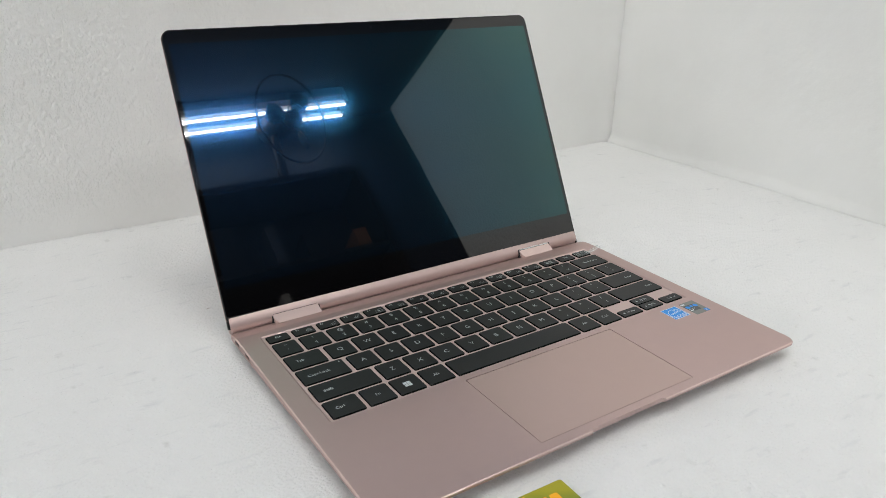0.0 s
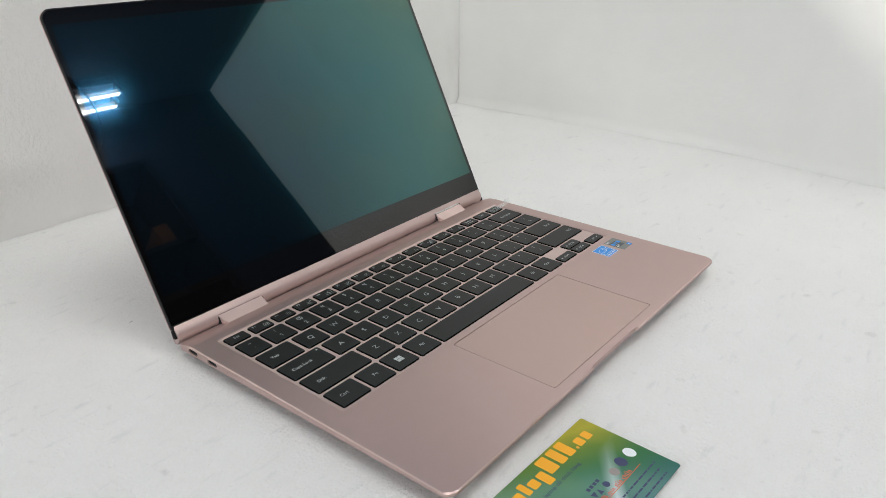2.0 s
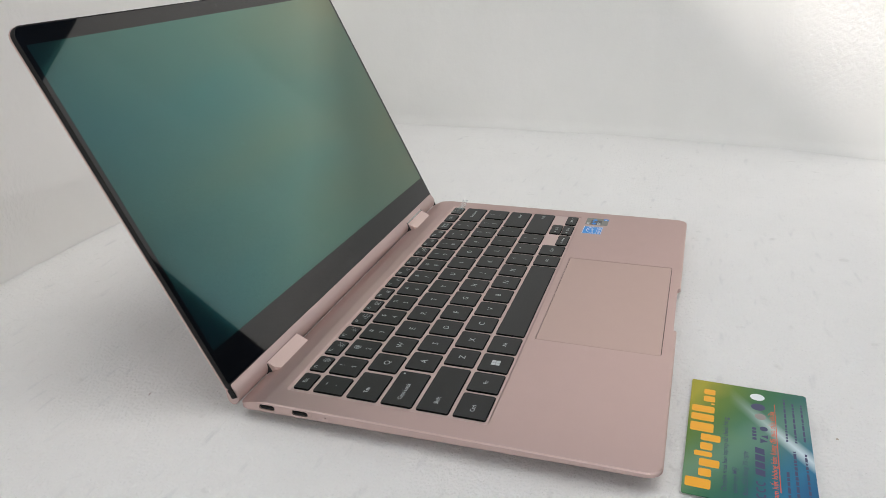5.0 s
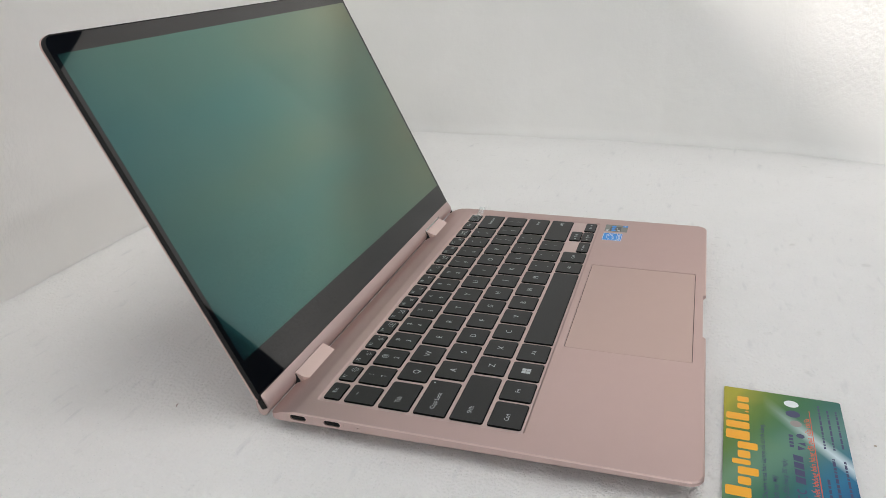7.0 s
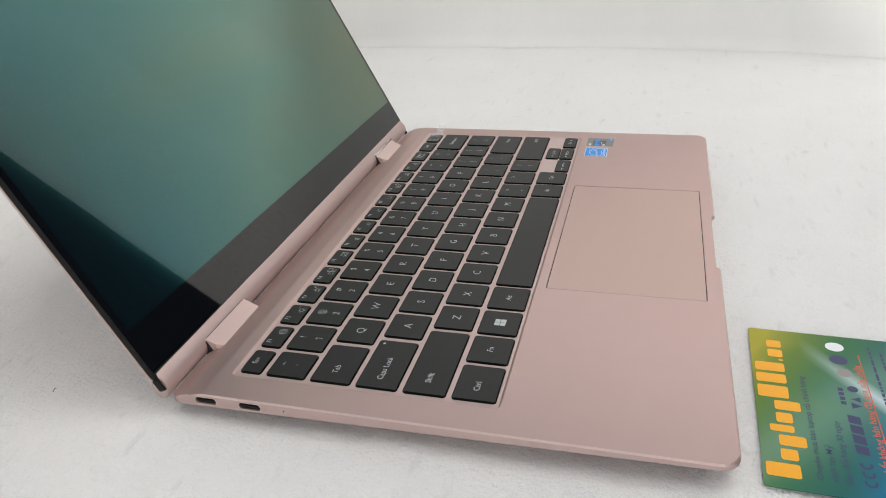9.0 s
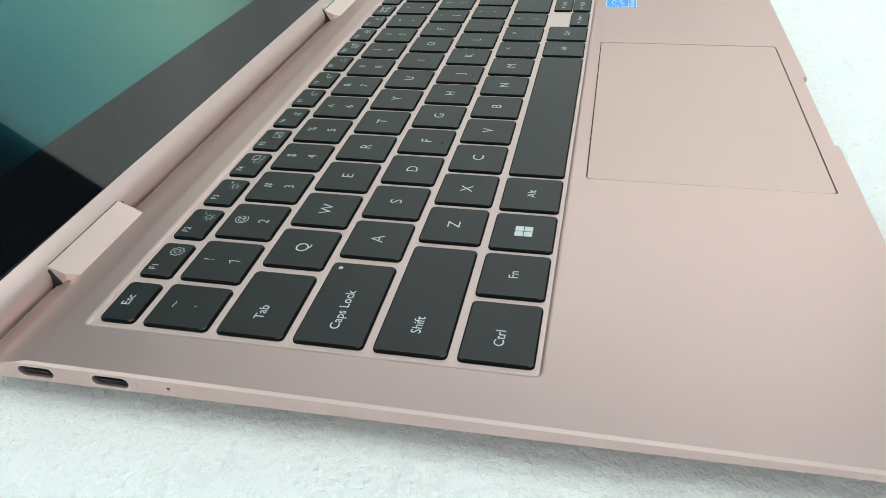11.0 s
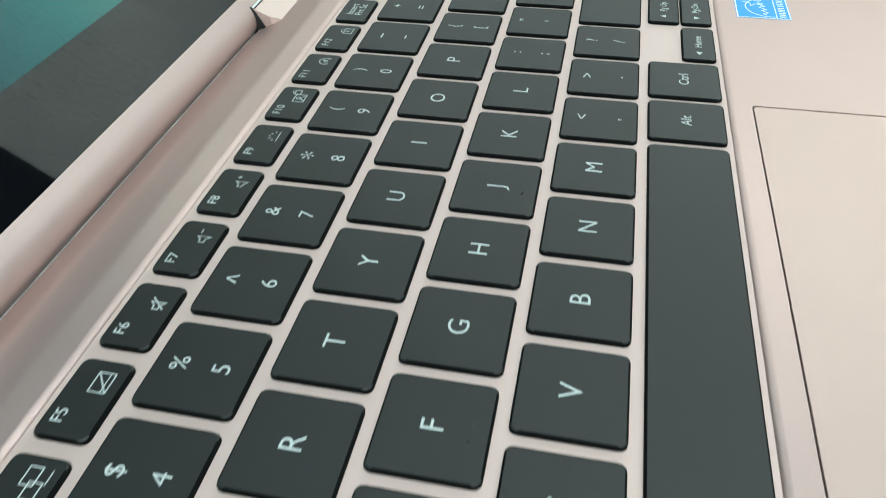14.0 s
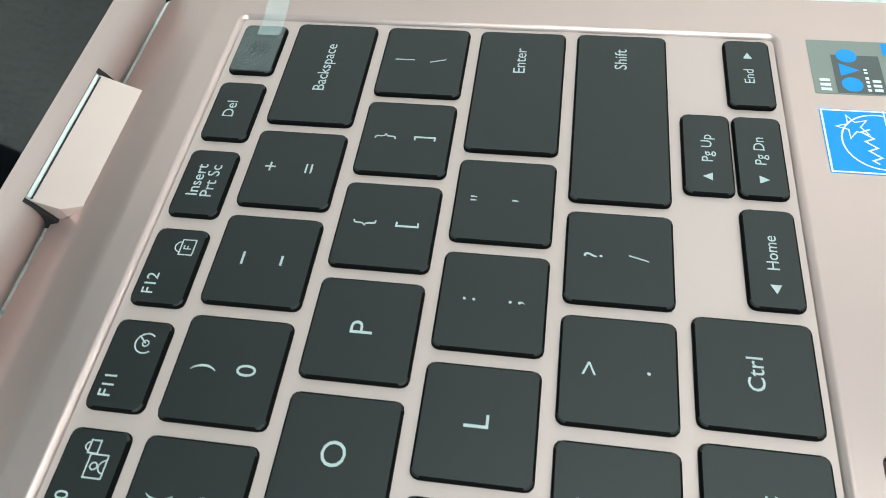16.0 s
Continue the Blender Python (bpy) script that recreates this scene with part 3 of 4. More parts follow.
key(0.2582, 0.2891, 2, word_at("Enter", 0.0022, 0.2809))
# third letter row
key(0.0159, 0.0558, 1, word_at("Shift", 0.0023, 0.0253))
for i, c in enumerate("ZXCVBNM"):
    x = 0.0583 + PITCH * i
    key(x, x + 0.0169, 1, word(c, 0.0035))
for i, (lo, hi) in enumerate(((",", "<"), (".", ">"), ("/", "?"))):
    x = 0.0583 + PITCH * (7 + i)
    key(x, x + 0.0169, 1, two(lo, hi))
key(0.2488, 0.2893, 1, word_at("Shift", 0.0022, 0.2825))


def four_panes(bm, cx, cy):
    for i in (0, 1):
        for j in (0, 1):
            x, y = -0.0023 + 0.0024 * i, -0.0023 + 0.0024 * j
            flat(bm, [(x, y), (x + 0.0022, y), (x + 0.0022, y + 0.0022), (x, y + 0.0022)])


# bottom row
key(0.0159, 0.0361, 0, word_at("Ctrl", 0.0023, 0.0238))
key(0.0383, 0.0555, 0, word("Fn", 0.0023))
key(0.0575, 0.0745, 0, four_panes)
key(0.0766, 0.0942, 0, word("Alt", 0.0023))
key(0.0962, 0.1920, 0, label="long black space bar")
key(0.1940, 0.2103, 0, word("Alt", 0.0023))
key(0.2123, 0.2292, 0, word("Ctrl", 0.0023))


def arrow(bm, x, y, d, r=0.0010):
    a = {"left": 180, "right": 0, "up": 90, "down": 270}[d]
    flat(bm, [(x + r * math.cos(radians(a + k)), y + r * math.sin(radians(a + k))) for k in (0, 125, 235)])


def arrow_key(text, d, xa, xt):
    def draw(bm, cx, cy):
        arrow(bm, xa, 0.0, d)
        add_mesh(bm, lettering(text, 0.0018), xt, 0)
    return draw


key(0.2313, 0.2495, 0, arrow_key("Home", "left", -0.0055, 0.0008), 0.0808, 0.0890)
key(0.2519, 0.2696, 0, arrow_key("Pg Up", "up", -0.0052, 0.0010), 0.0892, 0.0974)
key(0.2519, 0.2696, 0, arrow_key("Pg Dn", "down", -0.0052, 0.0010), 0.0808, 0.0888)
key(0.2720, 0.2893, 0, arrow_key("End", "right", 0.0042, -0.0010), 0.0808, 0.0890)


# function row: small pictures
def sun(sign):
    def draw(bm, cx, cy):
        x, y, w = 0.0040, -0.0012, 0.00022
        stroke(bm, arc(x, y, 0.0009, 0, 360, 14), w)
        for a in range(0, 360, 45):
            c, s = math.cos(radians(a)), math.sin(radians(a))
            stroke(bm, [(x + 0.00135 * c, y + 0.00135 * s), (x + 0.0018 * c, y + 0.0018 * s)], w)
        stroke(bm, [(x + 0.0017, y + 0.0019), (x + 0.0027, y + 0.0019)], w)
        if sign == "+":
            stroke(bm, [(x + 0.0022, y + 0.0014), (x + 0.0022, y + 0.0024)], w)
    return draw


def gear(bm, cx, cy):
    x, y = 0.0045, -0.0006
    stroke(bm, arc(x, y, 0.0008, 0, 360, 12), 0.00022)
    pts = []
    for k in range(48):
        a = 2 * math.pi * k / 48
        r = 0.0017 + 0.00022 * math.sin(8 * a)
        pts.append((x + r * math.cos(a), y + r * math.sin(a)))
    stroke(bm, pts, 0.00022, closed=True)


def frame_box(bm, x0, y0, x1, y1, w=0.00022):
    stroke(bm, [(x0, y0), (x1, y0), (x1, y1), (x0, y1)], w, closed=True)


def displays(bm, cx, cy):
    frame_box(bm, 0.0016, -0.0022, 0.0042, -0.0002)
    frame_box(bm, 0.0036, -0.0010, 0.0064, 0.0010)
    stroke(bm, [(0.0040, -0.0026), (0.0062, -0.0026)], 0.00022)


def pad_off(bm, cx, cy):
    frame_box(bm, 0.0022, -0.0022, 0.0058, 0.0006)
    stroke(bm, [(0.0022, -0.0014), (0.0058, -0.0014)], 0.00018)
    stroke(bm, [(0.0022, -0.0022), (0.0058, 0.0006)], 0.00022)


def speaker(extra):
    def draw(bm, cx, cy):
        x, y, w = 0.0040, -0.0010, 0.00022
        stroke(bm, [(x - 0.0016, y - 0.0005), (x - 0.0008, y - 0.0005), (x, y - 0.0013), (x, y + 0.0013), (x - 0.0008, y + 0.0005), (x - 0.0016, y + 0.0005)], w, closed=True)
        if extra == "x":
            stroke(bm, [(x - 0.0016, y - 0.0014), (x + 0.0010, y + 0.0014)], w)
        else:
            stroke(bm, [(x + 0.0008, y + 0.0010), (x + 0.0019, y + 0.0010)], w)
        if extra == "+":
            stroke(bm, [(x + 0.00135, y + 0.00045), (x + 0.00135, y + 0.00155)], w)
    return draw


def glow_line(bm, cx, cy):
    stroke(bm, [(0.0020, -0.0020), (0.0056, -0.0020)], 0.00022)
    for a in (20, 55, 90, 125, 160):
        c, s = math.cos(radians(a)), math.sin(radians(a))
        stroke(bm, [(0.0038 + 0.0013 * c, -0.0016 + 0.0013 * s), (0.0038 + 0.0019 * c, -0.0016 + 0.0019 * s)], 0.00022)


def padlock(bm, x, y, s=1.0):
    frame_box(bm, x - 0.0009 * s, y - 0.0008 * s, x + 0.0009 * s, y + 0.0006 * s)
    stroke(bm, arc(x, y + 0.0006 * s, 0.0006 * s, 0, 180, 8), 0.0002)


def screen_lock(bm, cx, cy):
    frame_box(bm, 0.0014, -0.0022, 0.0046, 0.0004)
    stroke(bm, arc(0.0030, -0.0006, 0.0005, 0, 360, 10), 0.0002)
    stroke(bm, arc(0.0030, -0.0022, 0.0009, 0, 180, 8), 0.0002)
    padlock(bm, 0.0056, 0.0004)


def gauge(bm, cx, cy):
    stroke(bm, arc(0.0044, -0.0010, 0.0016, -40, 220, 18), 0.00024)
    stroke(bm, arc(0.0044, -0.0010, 0.0005, 0, 360, 8), 0.0002)
    stroke(bm, [(0.0044, -0.0010), (0.0054, 0.0001)], 0.00022)


def f_lock(bm, cx, cy):
    padlock(bm, 0.0046, -0.0014, 1.6)
    stroke(bm, [(0.0043, -0.0022), (0.0043, -0.0010), (0.0050, -0.0010)], 0.0002)
    stroke(bm, [(0.0043, -0.0016), (0.0049, -0.0016)], 0.0002)


FP, FW = 0.01722, 0.0145
key(0.0160, 0.0160 + FW, 5, word("Esc", 0.0021, 0.0002, 0.0009))
icons = (gear, sun("-"), sun("+"), displays, pad_off, speaker("x"), speaker("-"), speaker("+"), glow_line, screen_lock, gauge, f_lock)
for i, pic in enumerate(icons):
    x = 0.0160 + FP * (i + 1)
    key(x, x + FW, 5, both(word("F%d" % (i + 1), 0.0019, -0.0035, 0.0019), pic, -0.0010, -0.0002))
x = 0.0160 + FP * 13
key(x, x + FW, 5, word("Insert\nPrt Sc", 0.0021, 0.0003, 0.0, line=0.85))
x = 0.0160 + FP * 14
key(x, x + FW, 5, word("Del", 0.0021, 0.0002, 0.0006))
x = 0.0160 + FP * 15


key(x, x + 0.0138, 5, None, label="square dark power key under clear film")
film = part("protective_film", slab(rounded(x + 0.0005, 0.1737, x + 0.0133, 0.1818, 0.0006), TOP + 0.0001, TOP + 0.0002), FILM, laptop, "clear plastic film left on the power key")
bm = bmesh.new()
pts = [(x + 0.0105, 0.0), (x + 0.0160, 0.0002), (x + 0.0205, 0.0012), (x + 0.0245, 0.0030)]
loft([[(a, 0.1744, TOP + 0.00028 + b), (a, 0.1790, TOP + 0.00028 + b), (a, 0.1790, TOP + 0.00036 + b), (a, 0.1744, TOP + 0.00036 + b)] for a, b in pts], bm)
part("pull_tab", bm, TAB, film)
part("finger_mark", slab(arc(x + 0.0069, 0.1777, 0.0021, 0, 337, 15), TOP + 0.00004, TOP + 0.00008), RUBBER, film)

# hinge covers on the base, in front of the barrel
for a, b, fore in ((0.0305, 0.0628, 0.0), (0.2390, 0.2694, -0.0003)):
    rows = [(0.1974, 0.0080), (0.1976, 0.0100), (0.2052, 0.0137), (0.2057, 0.0139), (0.2090, 0.0134), (0.2062, 0.0062)]
    bm = bmesh.new()
    rings = []
    for x, cut in ((a, 0.0036), (a + 0.0028, 0.0), (b - 0.0006, 0.0), (b, 0.0003)):
        rings.append([(x, y + (cut if i < 2 else 0), z + (cut * 0.56 if i < 2 else 0)) for i, (y, z) in enumerate(rows)])
    loft(rings, bm)
    cover = part("hinge_cover", bm, ROSE_SMOOTH, laptop, "bright rose hinge cover", pose(0, fore, -0.0004))
    part("edge_strip", loft([[(x, y, z) for y, z in ((0.2057, 0.0138), (0.2058, 0.0142), (0.2062, 0.0145), (0.2068, 0.0136))] for x in (a + 0.0004, b - 0.0004)]), PALESTEEL, cover, "pale shiny edge strip")
    part("seam", loft([[(x, y, z) for y, z in ((0.2055, 0.01375), (0.2055, 0.01390), (0.2058, 0.01405), (0.2059, 0.0135))] for x in (a + 0.0004, b - 0.0004)]), DARK, cover)
    part("seam", loft([[(x, y, z) for y, z in ((0.2062, 0.0139), (0.2063, 0.0146), (0.2066, 0.0147), (0.2072, 0.0136))] for x in (a, b)]), DARK, cover)
    for x, wide in ((a - 0.0008, 0.0008), (b, 0.0012)):
        part("gap", loft([[(q, y, z) for y, z in ((0.2020, 0.0070), (0.2036, 0.0102), (0.2054, 0.0135), (0.2063, 0.0147), (0.2120, 0.0125), (0.2120, 0.0070))] for q in (x, x + wide)]), DARK, cover)

# lid: local x across, y up along the glass, z out of the glass
TILT = 26.8
HINGE = pose(0.15125, 0.2161, 0.0312, 90 - TILT, 0, 0) @ pose(-0.15125, 0, 0)
LID = pose(0.15125, 0.2161, 0.0312, 90 - TILT, 0, 0) @ pose(0, 0, 0, 0, 0, -0.6) @ pose(-0.15125, 0, 0)
shell = part("lid_shell", slab(rounded(0.0008, -0.0244, W - 0.0008, 0.1755, (0.0070, 0.0070, 0.0065, 0.0065), 6), -0.0033, -0.0024, 0.0004), ROSE, laptop, "thin rose-gold aluminium display lid", LID)
rim = part("rubber_rim", slab(rounded(0.0010, -0.0212, W - 0.0010, 0.1750, (0.004, 0.004, 0.006, 0.006), 6), -0.0025, 0.0001, 0.0003), RUBBER, shell)
for a, rs in ((0.0008, (0.0012, 0.0003, 0.0003, 0.0003)), (W - 0.0020, (0.0003, 0.0012, 0.0003, 0.0003))):
    part("rim_end", slab(rounded(a, -0.0250, a + 0.0012, -0.0195, rs, 5), -0.0026, 0.0001, 0.0003), RUBBER, shell)
glass = part("bezel_glass", slab(rounded(0.0013, -0.0168, W - 0.0013, 0.1743, (0.001, 0.001, 0.0055, 0.0055), 6), -0.0003, 0.00018, 0.0001), BEZEL, laptop, "black glass screen border", LID)
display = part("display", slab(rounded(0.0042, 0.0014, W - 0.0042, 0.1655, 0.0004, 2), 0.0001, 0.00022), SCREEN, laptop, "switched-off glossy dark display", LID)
part("camera_lens", slab(arc(0.1535, 0.1705, 0.0011, 0, 345, 23), 0.0001, 0.00024), LENS, glass)
strip = [(-0.0140, -0.0034), (-0.0142, -0.0004), (-0.0152, 0.0001), (-0.0168, 0.0007), (-0.0186, 0.0012), (-0.0203, 0.0013), (-0.0219, 0.0009), (-0.0233, 0.0001), (-0.0245, -0.0010),
         (-0.0254, -0.0024), (-0.0258, -0.0042), (-0.0252, -0.0060), (-0.0230, -0.0070), (-0.0195, -0.0062)]
barrel = part("hinge_barrel", loft([[(x, -0.0205 + (q + 0.0205) * k, -0.0030 + (n + 0.0030) * k) for q, n in strip] for x, k in
                                    ((0.0018, 0.90), (0.0021, 0.97), (0.0025, 1.0), (W - 0.0025, 1.0), (W - 0.0021, 0.97), (W - 0.0018, 0.90))]), BARREL, laptop, "rounded rose hinge barrel", pose(0, -0.0006, -0.0009) @ HINGE)


# ---- stickers on the deck ----
BLUE = material("blue_sticker_foil", (0.01, 0.27, 0.76), 0.35)
WHITEINK = material("white_sticker_ink", (0.8, 0.85, 0.88), 0.4)
GREYFOIL = material("silver_grey_sticker_foil", (0.24, 0.25, 0.23), 0.35, 0.5)
DARKFOIL = material("dark_grey_sticker_foil", (0.09, 0.095, 0.095), 0.35, 0.3)
S = DECK + 0.00006
sticker = part("sticker", slab(rounded(0.2581, 0.0600, 0.2726, 0.0741, 0.0003, 2), S - 0.00004, S), BLUE, laptop, "small blue sticker with a white arc and star")
bm = bmesh.new()
z = S + 0.00003
x0, x1, y0, y1 = 0.2581, 0.2726, 0.0600, 0.0741
stroke(bm, [(x0 + 0.0003, y0 + 0.0003), (x1 - 0.0003, y0 + 0.0003), (x1 - 0.0003, y1 - 0.0003), (x0 + 0.0003, y1 - 0.0003)], 0.00035, z, True)
stroke(bm, [(x0, y0 + 0.0037), (x1, y0 + 0.0037)], 0.00028, z)
stroke(bm, arc(0.26535, 0.0652, 0.0061, -12, 192, 24), 0.00030, z)
star = [(0.2685 + (0.0028 if k % 2 == 0 else 0.0011) * math.cos(radians(90 + 36 * k)), 0.0690 + (0.0028 if k % 2 == 0 else 0.0011) * math.sin(radians(90 + 36 * k))) for k in range(10)]
stroke(bm, star, 0.00024, z, True)
script = [(0.2604 + 0.0007 * k, 0.0662 + 0.0009 * math.sin(k * 2.1) + 0.0001 * k) for k in range(12)]
stroke(bm, script, 0.00030, z)
part("emblem", bm, WHITEINK, sticker)
bm = bmesh.new()
for k in range(11):
    a = x0 + 0.0013 + k * 0.00112 + (0.0004 if k > 5 else 0)
    flat(bm, [(a, y0 + 0.0012), (a + 0.0005, y0 + 0.0012), (a + 0.0005, y0 + 0.0029), (a, y0 + 0.0029)], z)
tagged(part("caption", bm, WHITEINK, sticker), kind="stuff")

foil = part("sticker", slab(rounded(0.2763, 0.0574, 0.2903, 0.0741, 0.0003, 2), S - 0.00004, S), GREYFOIL, laptop, "silver-grey processor sticker with blue marks")
bm = bmesh.new()
flat(bm, [(0.2766, 0.0621), (0.2864, 0.0621), (0.2864, 0.0703), (0.2766, 0.0703)], z)
part("dark_field", bm, DARKFOIL, foil)
bm = bmesh.new()
flat(bm, [(0.2866, 0.0577), (0.2900, 0.0577), (0.2900, 0.0612), (0.2866, 0.0612)], z)
zz = z + 0.00003
flat(bm, arc(0.2788, 0.0676, 0.0018, 0, 345, 23), zz)
flat(bm, [(0.2809, 0.0692), (0.2825, 0.0658), (0.2841, 0.0692)], zz)
flat(bm, arc(0.2862, 0.0676, 0.0018, 0, 345, 23), zz + 0.00001)
part("blue_mark", bm, BLUE, foil)
bm = bmesh.new()
for a, b, y, h in ((0.2770, 0.2805, 0.0712, 0.0018), (0.2772, 0.2812, 0.0646, 0.0006), (0.2816, 0.2832, 0.0646, 0.0006), (0.2772, 0.2806, 0.0627, 0.0014), (0.2876, 0.2890, 0.0587, 0.0014)):
    n = max(2, int((b - a) / 0.0009))
    for k in range(n):
        u = a + (b - a) * k / n
        flat(bm, [(u, y), (u + (b - a) / n * 0.6, y), (u + (b - a) / n * 0.6, y + h), (u, y + h)], zz)
tagged(part("caption", bm, WHITEINK, foil), kind="stuff")

# ---- business card ----
CARD = bpy.data.materials.new("printed_card")
CARD.use_nodes = True
bsdf(CARD).inputs["Roughness"].default_value = 0.36
bsdf(CARD).inputs["Specular IOR Level"].default_value = 0.25
tc = node(CARD, "ShaderNodeTexCoord")
sep = node(CARD, "ShaderNodeSeparateXYZ")
link(CARD, tc.outputs["Object"], sep.inputs[0])
wob = node(CARD, "ShaderNodeTexNoise", Scale=26.0, Detail=2.0)
link(CARD, tc.outputs["Object"], wob.inputs["Vector"])


def maths(m, op, a, b):
    n = m.node_tree.nodes.new("ShaderNodeMath")
    n.operation = op
    for i, v in enumerate((a, b)):
        if isinstance(v, (int, float)):
            n.inputs[i].default_value = v
        else:
            link(m, v, n.inputs[i])
    return n.outputs[0]


diag = maths(CARD, "ADD", maths(CARD, "MULTIPLY", sep.outputs[0], 4.6), maths(CARD, "MULTIPLY", sep.outputs[1], 11.0))
diag = maths(CARD, "ADD", diag, maths(CARD, "SUBTRACT", maths(CARD, "MULTIPLY", wob.outputs["Fac"], 0.35), 0.12))
ramp = CARD.node_tree.nodes.new("ShaderNodeValToRGB")
link(CARD, diag, ramp.inputs["Fac"])
stops = ((0.0, (0.005, 0.06, 0.20)), (0.22, (0.01, 0.16, 0.30)), (0.42, (0.015, 0.12, 0.11)), (0.62, (0.03, 0.15, 0.055)), (0.82, (0.12, 0.21, 0.03)), (1.0, (0.38, 0.35, 0.03)))
els = ramp.color_ramp.elements
els[0].position, els[0].color = 0.0, (*stops[0][1], 1)
els[1].position, els[1].color = 1.0, (*stops[-1][1], 1)
for p, c in stops[1:-1]:
    els.new(p).color = (*c, 1)
streak = node(CARD, "ShaderNodeTexWave", Scale=5.5, Distortion=3.0, Detail=1.0)
streak.bands_direction = "DIAGONAL"
link(CARD, tc.outputs["Object"], streak.inputs["Vector"])
mx = CARD.node_tree.nodes.new("ShaderNodeMix")
mx.data_type = "RGBA"
link(CARD, ramp.outputs["Color"], mx.inputs[6])
mx.inputs[7].default_value = (0.35, 0.55, 0.50, 1)
link(CARD, maths(CARD, "MULTIPLY", maths(CARD, "POWER", streak.outputs["Fac"], 5.0), 0.25), mx.inputs[0])
# a white gleam put into the print's colour, widening to the lower edge
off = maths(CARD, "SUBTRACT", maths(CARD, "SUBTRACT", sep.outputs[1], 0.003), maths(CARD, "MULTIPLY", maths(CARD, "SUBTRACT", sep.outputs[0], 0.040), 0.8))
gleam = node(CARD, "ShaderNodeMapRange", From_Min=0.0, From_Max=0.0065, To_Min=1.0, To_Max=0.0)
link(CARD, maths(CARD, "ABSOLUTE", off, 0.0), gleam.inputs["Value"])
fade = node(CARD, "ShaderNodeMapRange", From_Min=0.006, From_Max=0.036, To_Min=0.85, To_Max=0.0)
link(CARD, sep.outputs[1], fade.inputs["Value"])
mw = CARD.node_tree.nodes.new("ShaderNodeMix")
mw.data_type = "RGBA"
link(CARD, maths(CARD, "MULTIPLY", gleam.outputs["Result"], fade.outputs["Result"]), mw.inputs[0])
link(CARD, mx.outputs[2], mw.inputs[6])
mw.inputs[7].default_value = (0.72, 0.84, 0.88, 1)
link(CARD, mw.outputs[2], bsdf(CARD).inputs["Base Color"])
ORANGE = material("orange_ink", (0.90, 0.42, 0.015), 0.4)
NAVY = material("navy_ink", (0.035, 0.045, 0.12), 0.4)
REDINK = material("red_ink", (0.75, 0.10, 0.03), 0.4)
GREYINK = material("grey_ink", (0.30, 0.26, 0.25), 0.4)

CW, CH = 0.0900, 0.0542
card = thing("business_card", "glossy green and blue business card lying beside the laptop", "card", m=pose(0.0048, -0.0077, 0.0011, 0, 0, -1.6) @ pose(0, -CH, 0))
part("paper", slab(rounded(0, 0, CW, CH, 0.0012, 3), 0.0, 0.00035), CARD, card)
Z = 0.0004


def ink(name, mat, draw, label=""):
    bm = bmesh.new()
    draw(bm)
    return part(name, bm, mat, card, label)


# the shop's name stands as plain orange blocks: tall, middling and hanging ones
x, h, y = 0.0050, 0.0054, CH - 0.0117
for w, lo, hi in ((0.0074, 0, 1.95), (0.0062, 0, 1), (0.0062, -0.6, 1), (0.0042, 0, 1.45), (0.0062, 0, 1), (0.0060, -0.6, 1),
                  (0.0082, 0, 1.95), (0.0064, 0, 1.95), (0.0064, 0, 1.95), (0.0018, 0, 0.35), (0.0058, 0, 1), (0.0056, 0, 1)):
    part("name_block", slab(rounded(x, y + lo * h, x + w * 0.86, y + hi * h, 0.0009, 3), Z - 0.0001, Z), ORANGE, card)
    x += w + 0.0007


def text_line(text, h, x, y, sx=1.0):
    def draw(bm):
        add_mesh(bm, lettering(text, h, "LEFT"), x, y, Z, 0, sx, 1.0)
    return draw


def bars(rows):
    def draw(bm):
        rng = random.Random(4)
        for x, x1, y, h in rows:
            while x < x1:
                w = rng.uniform(0.0008, 0.0045)
                flat(bm, [(x, y), (min(x + w, x1), y), (min(x + w, x1), y + h), (x, y + h)], Z)
                x += w + 0.0007
    return draw


ink("text_line", NAVY, text_line("Chuyên mua bán laptop cũ chính hãng.", 0.0021, 0.0060, CH - 0.0172, 1.16))
ink("text_line", NAVY, text_line("xách tay Mỹ", 0.0021, 0.0060, CH - 0.0215, 1.16))
ink("text_line", NAVY, text_line("Bao đổi hàng 30 ngày", 0.0021, 0.0060, CH - 0.0257, 1.16))
ink("text_line", REDINK, text_line("Cam kết không bán hàng đã qua sửa chữa", 0.0024, 0.0055, CH - 0.0377, 1.12))
ink("underline", REDINK, lambda bm: flat(bm, [(0.012, CH - 0.0398), (0.078, CH - 0.0394), (0.078, CH - 0.0391), (0.012, CH - 0.0394)], Z), "thin red line")
ink("small_print", NAVY, bars(((0.049, 0.084, CH - 0.0442, 0.0009), (0.049, 0.081, CH - 0.0480, 0.0009), (0.051, 0.081, CH - 0.0518, 0.0009),
                              (0.006, 0.0270, CH - 0.0435, 0.0011), (0.006, 0.0425, CH - 0.0470, 0.0012), (0.006, 0.0425, CH - 0.0515, 0.0010))))


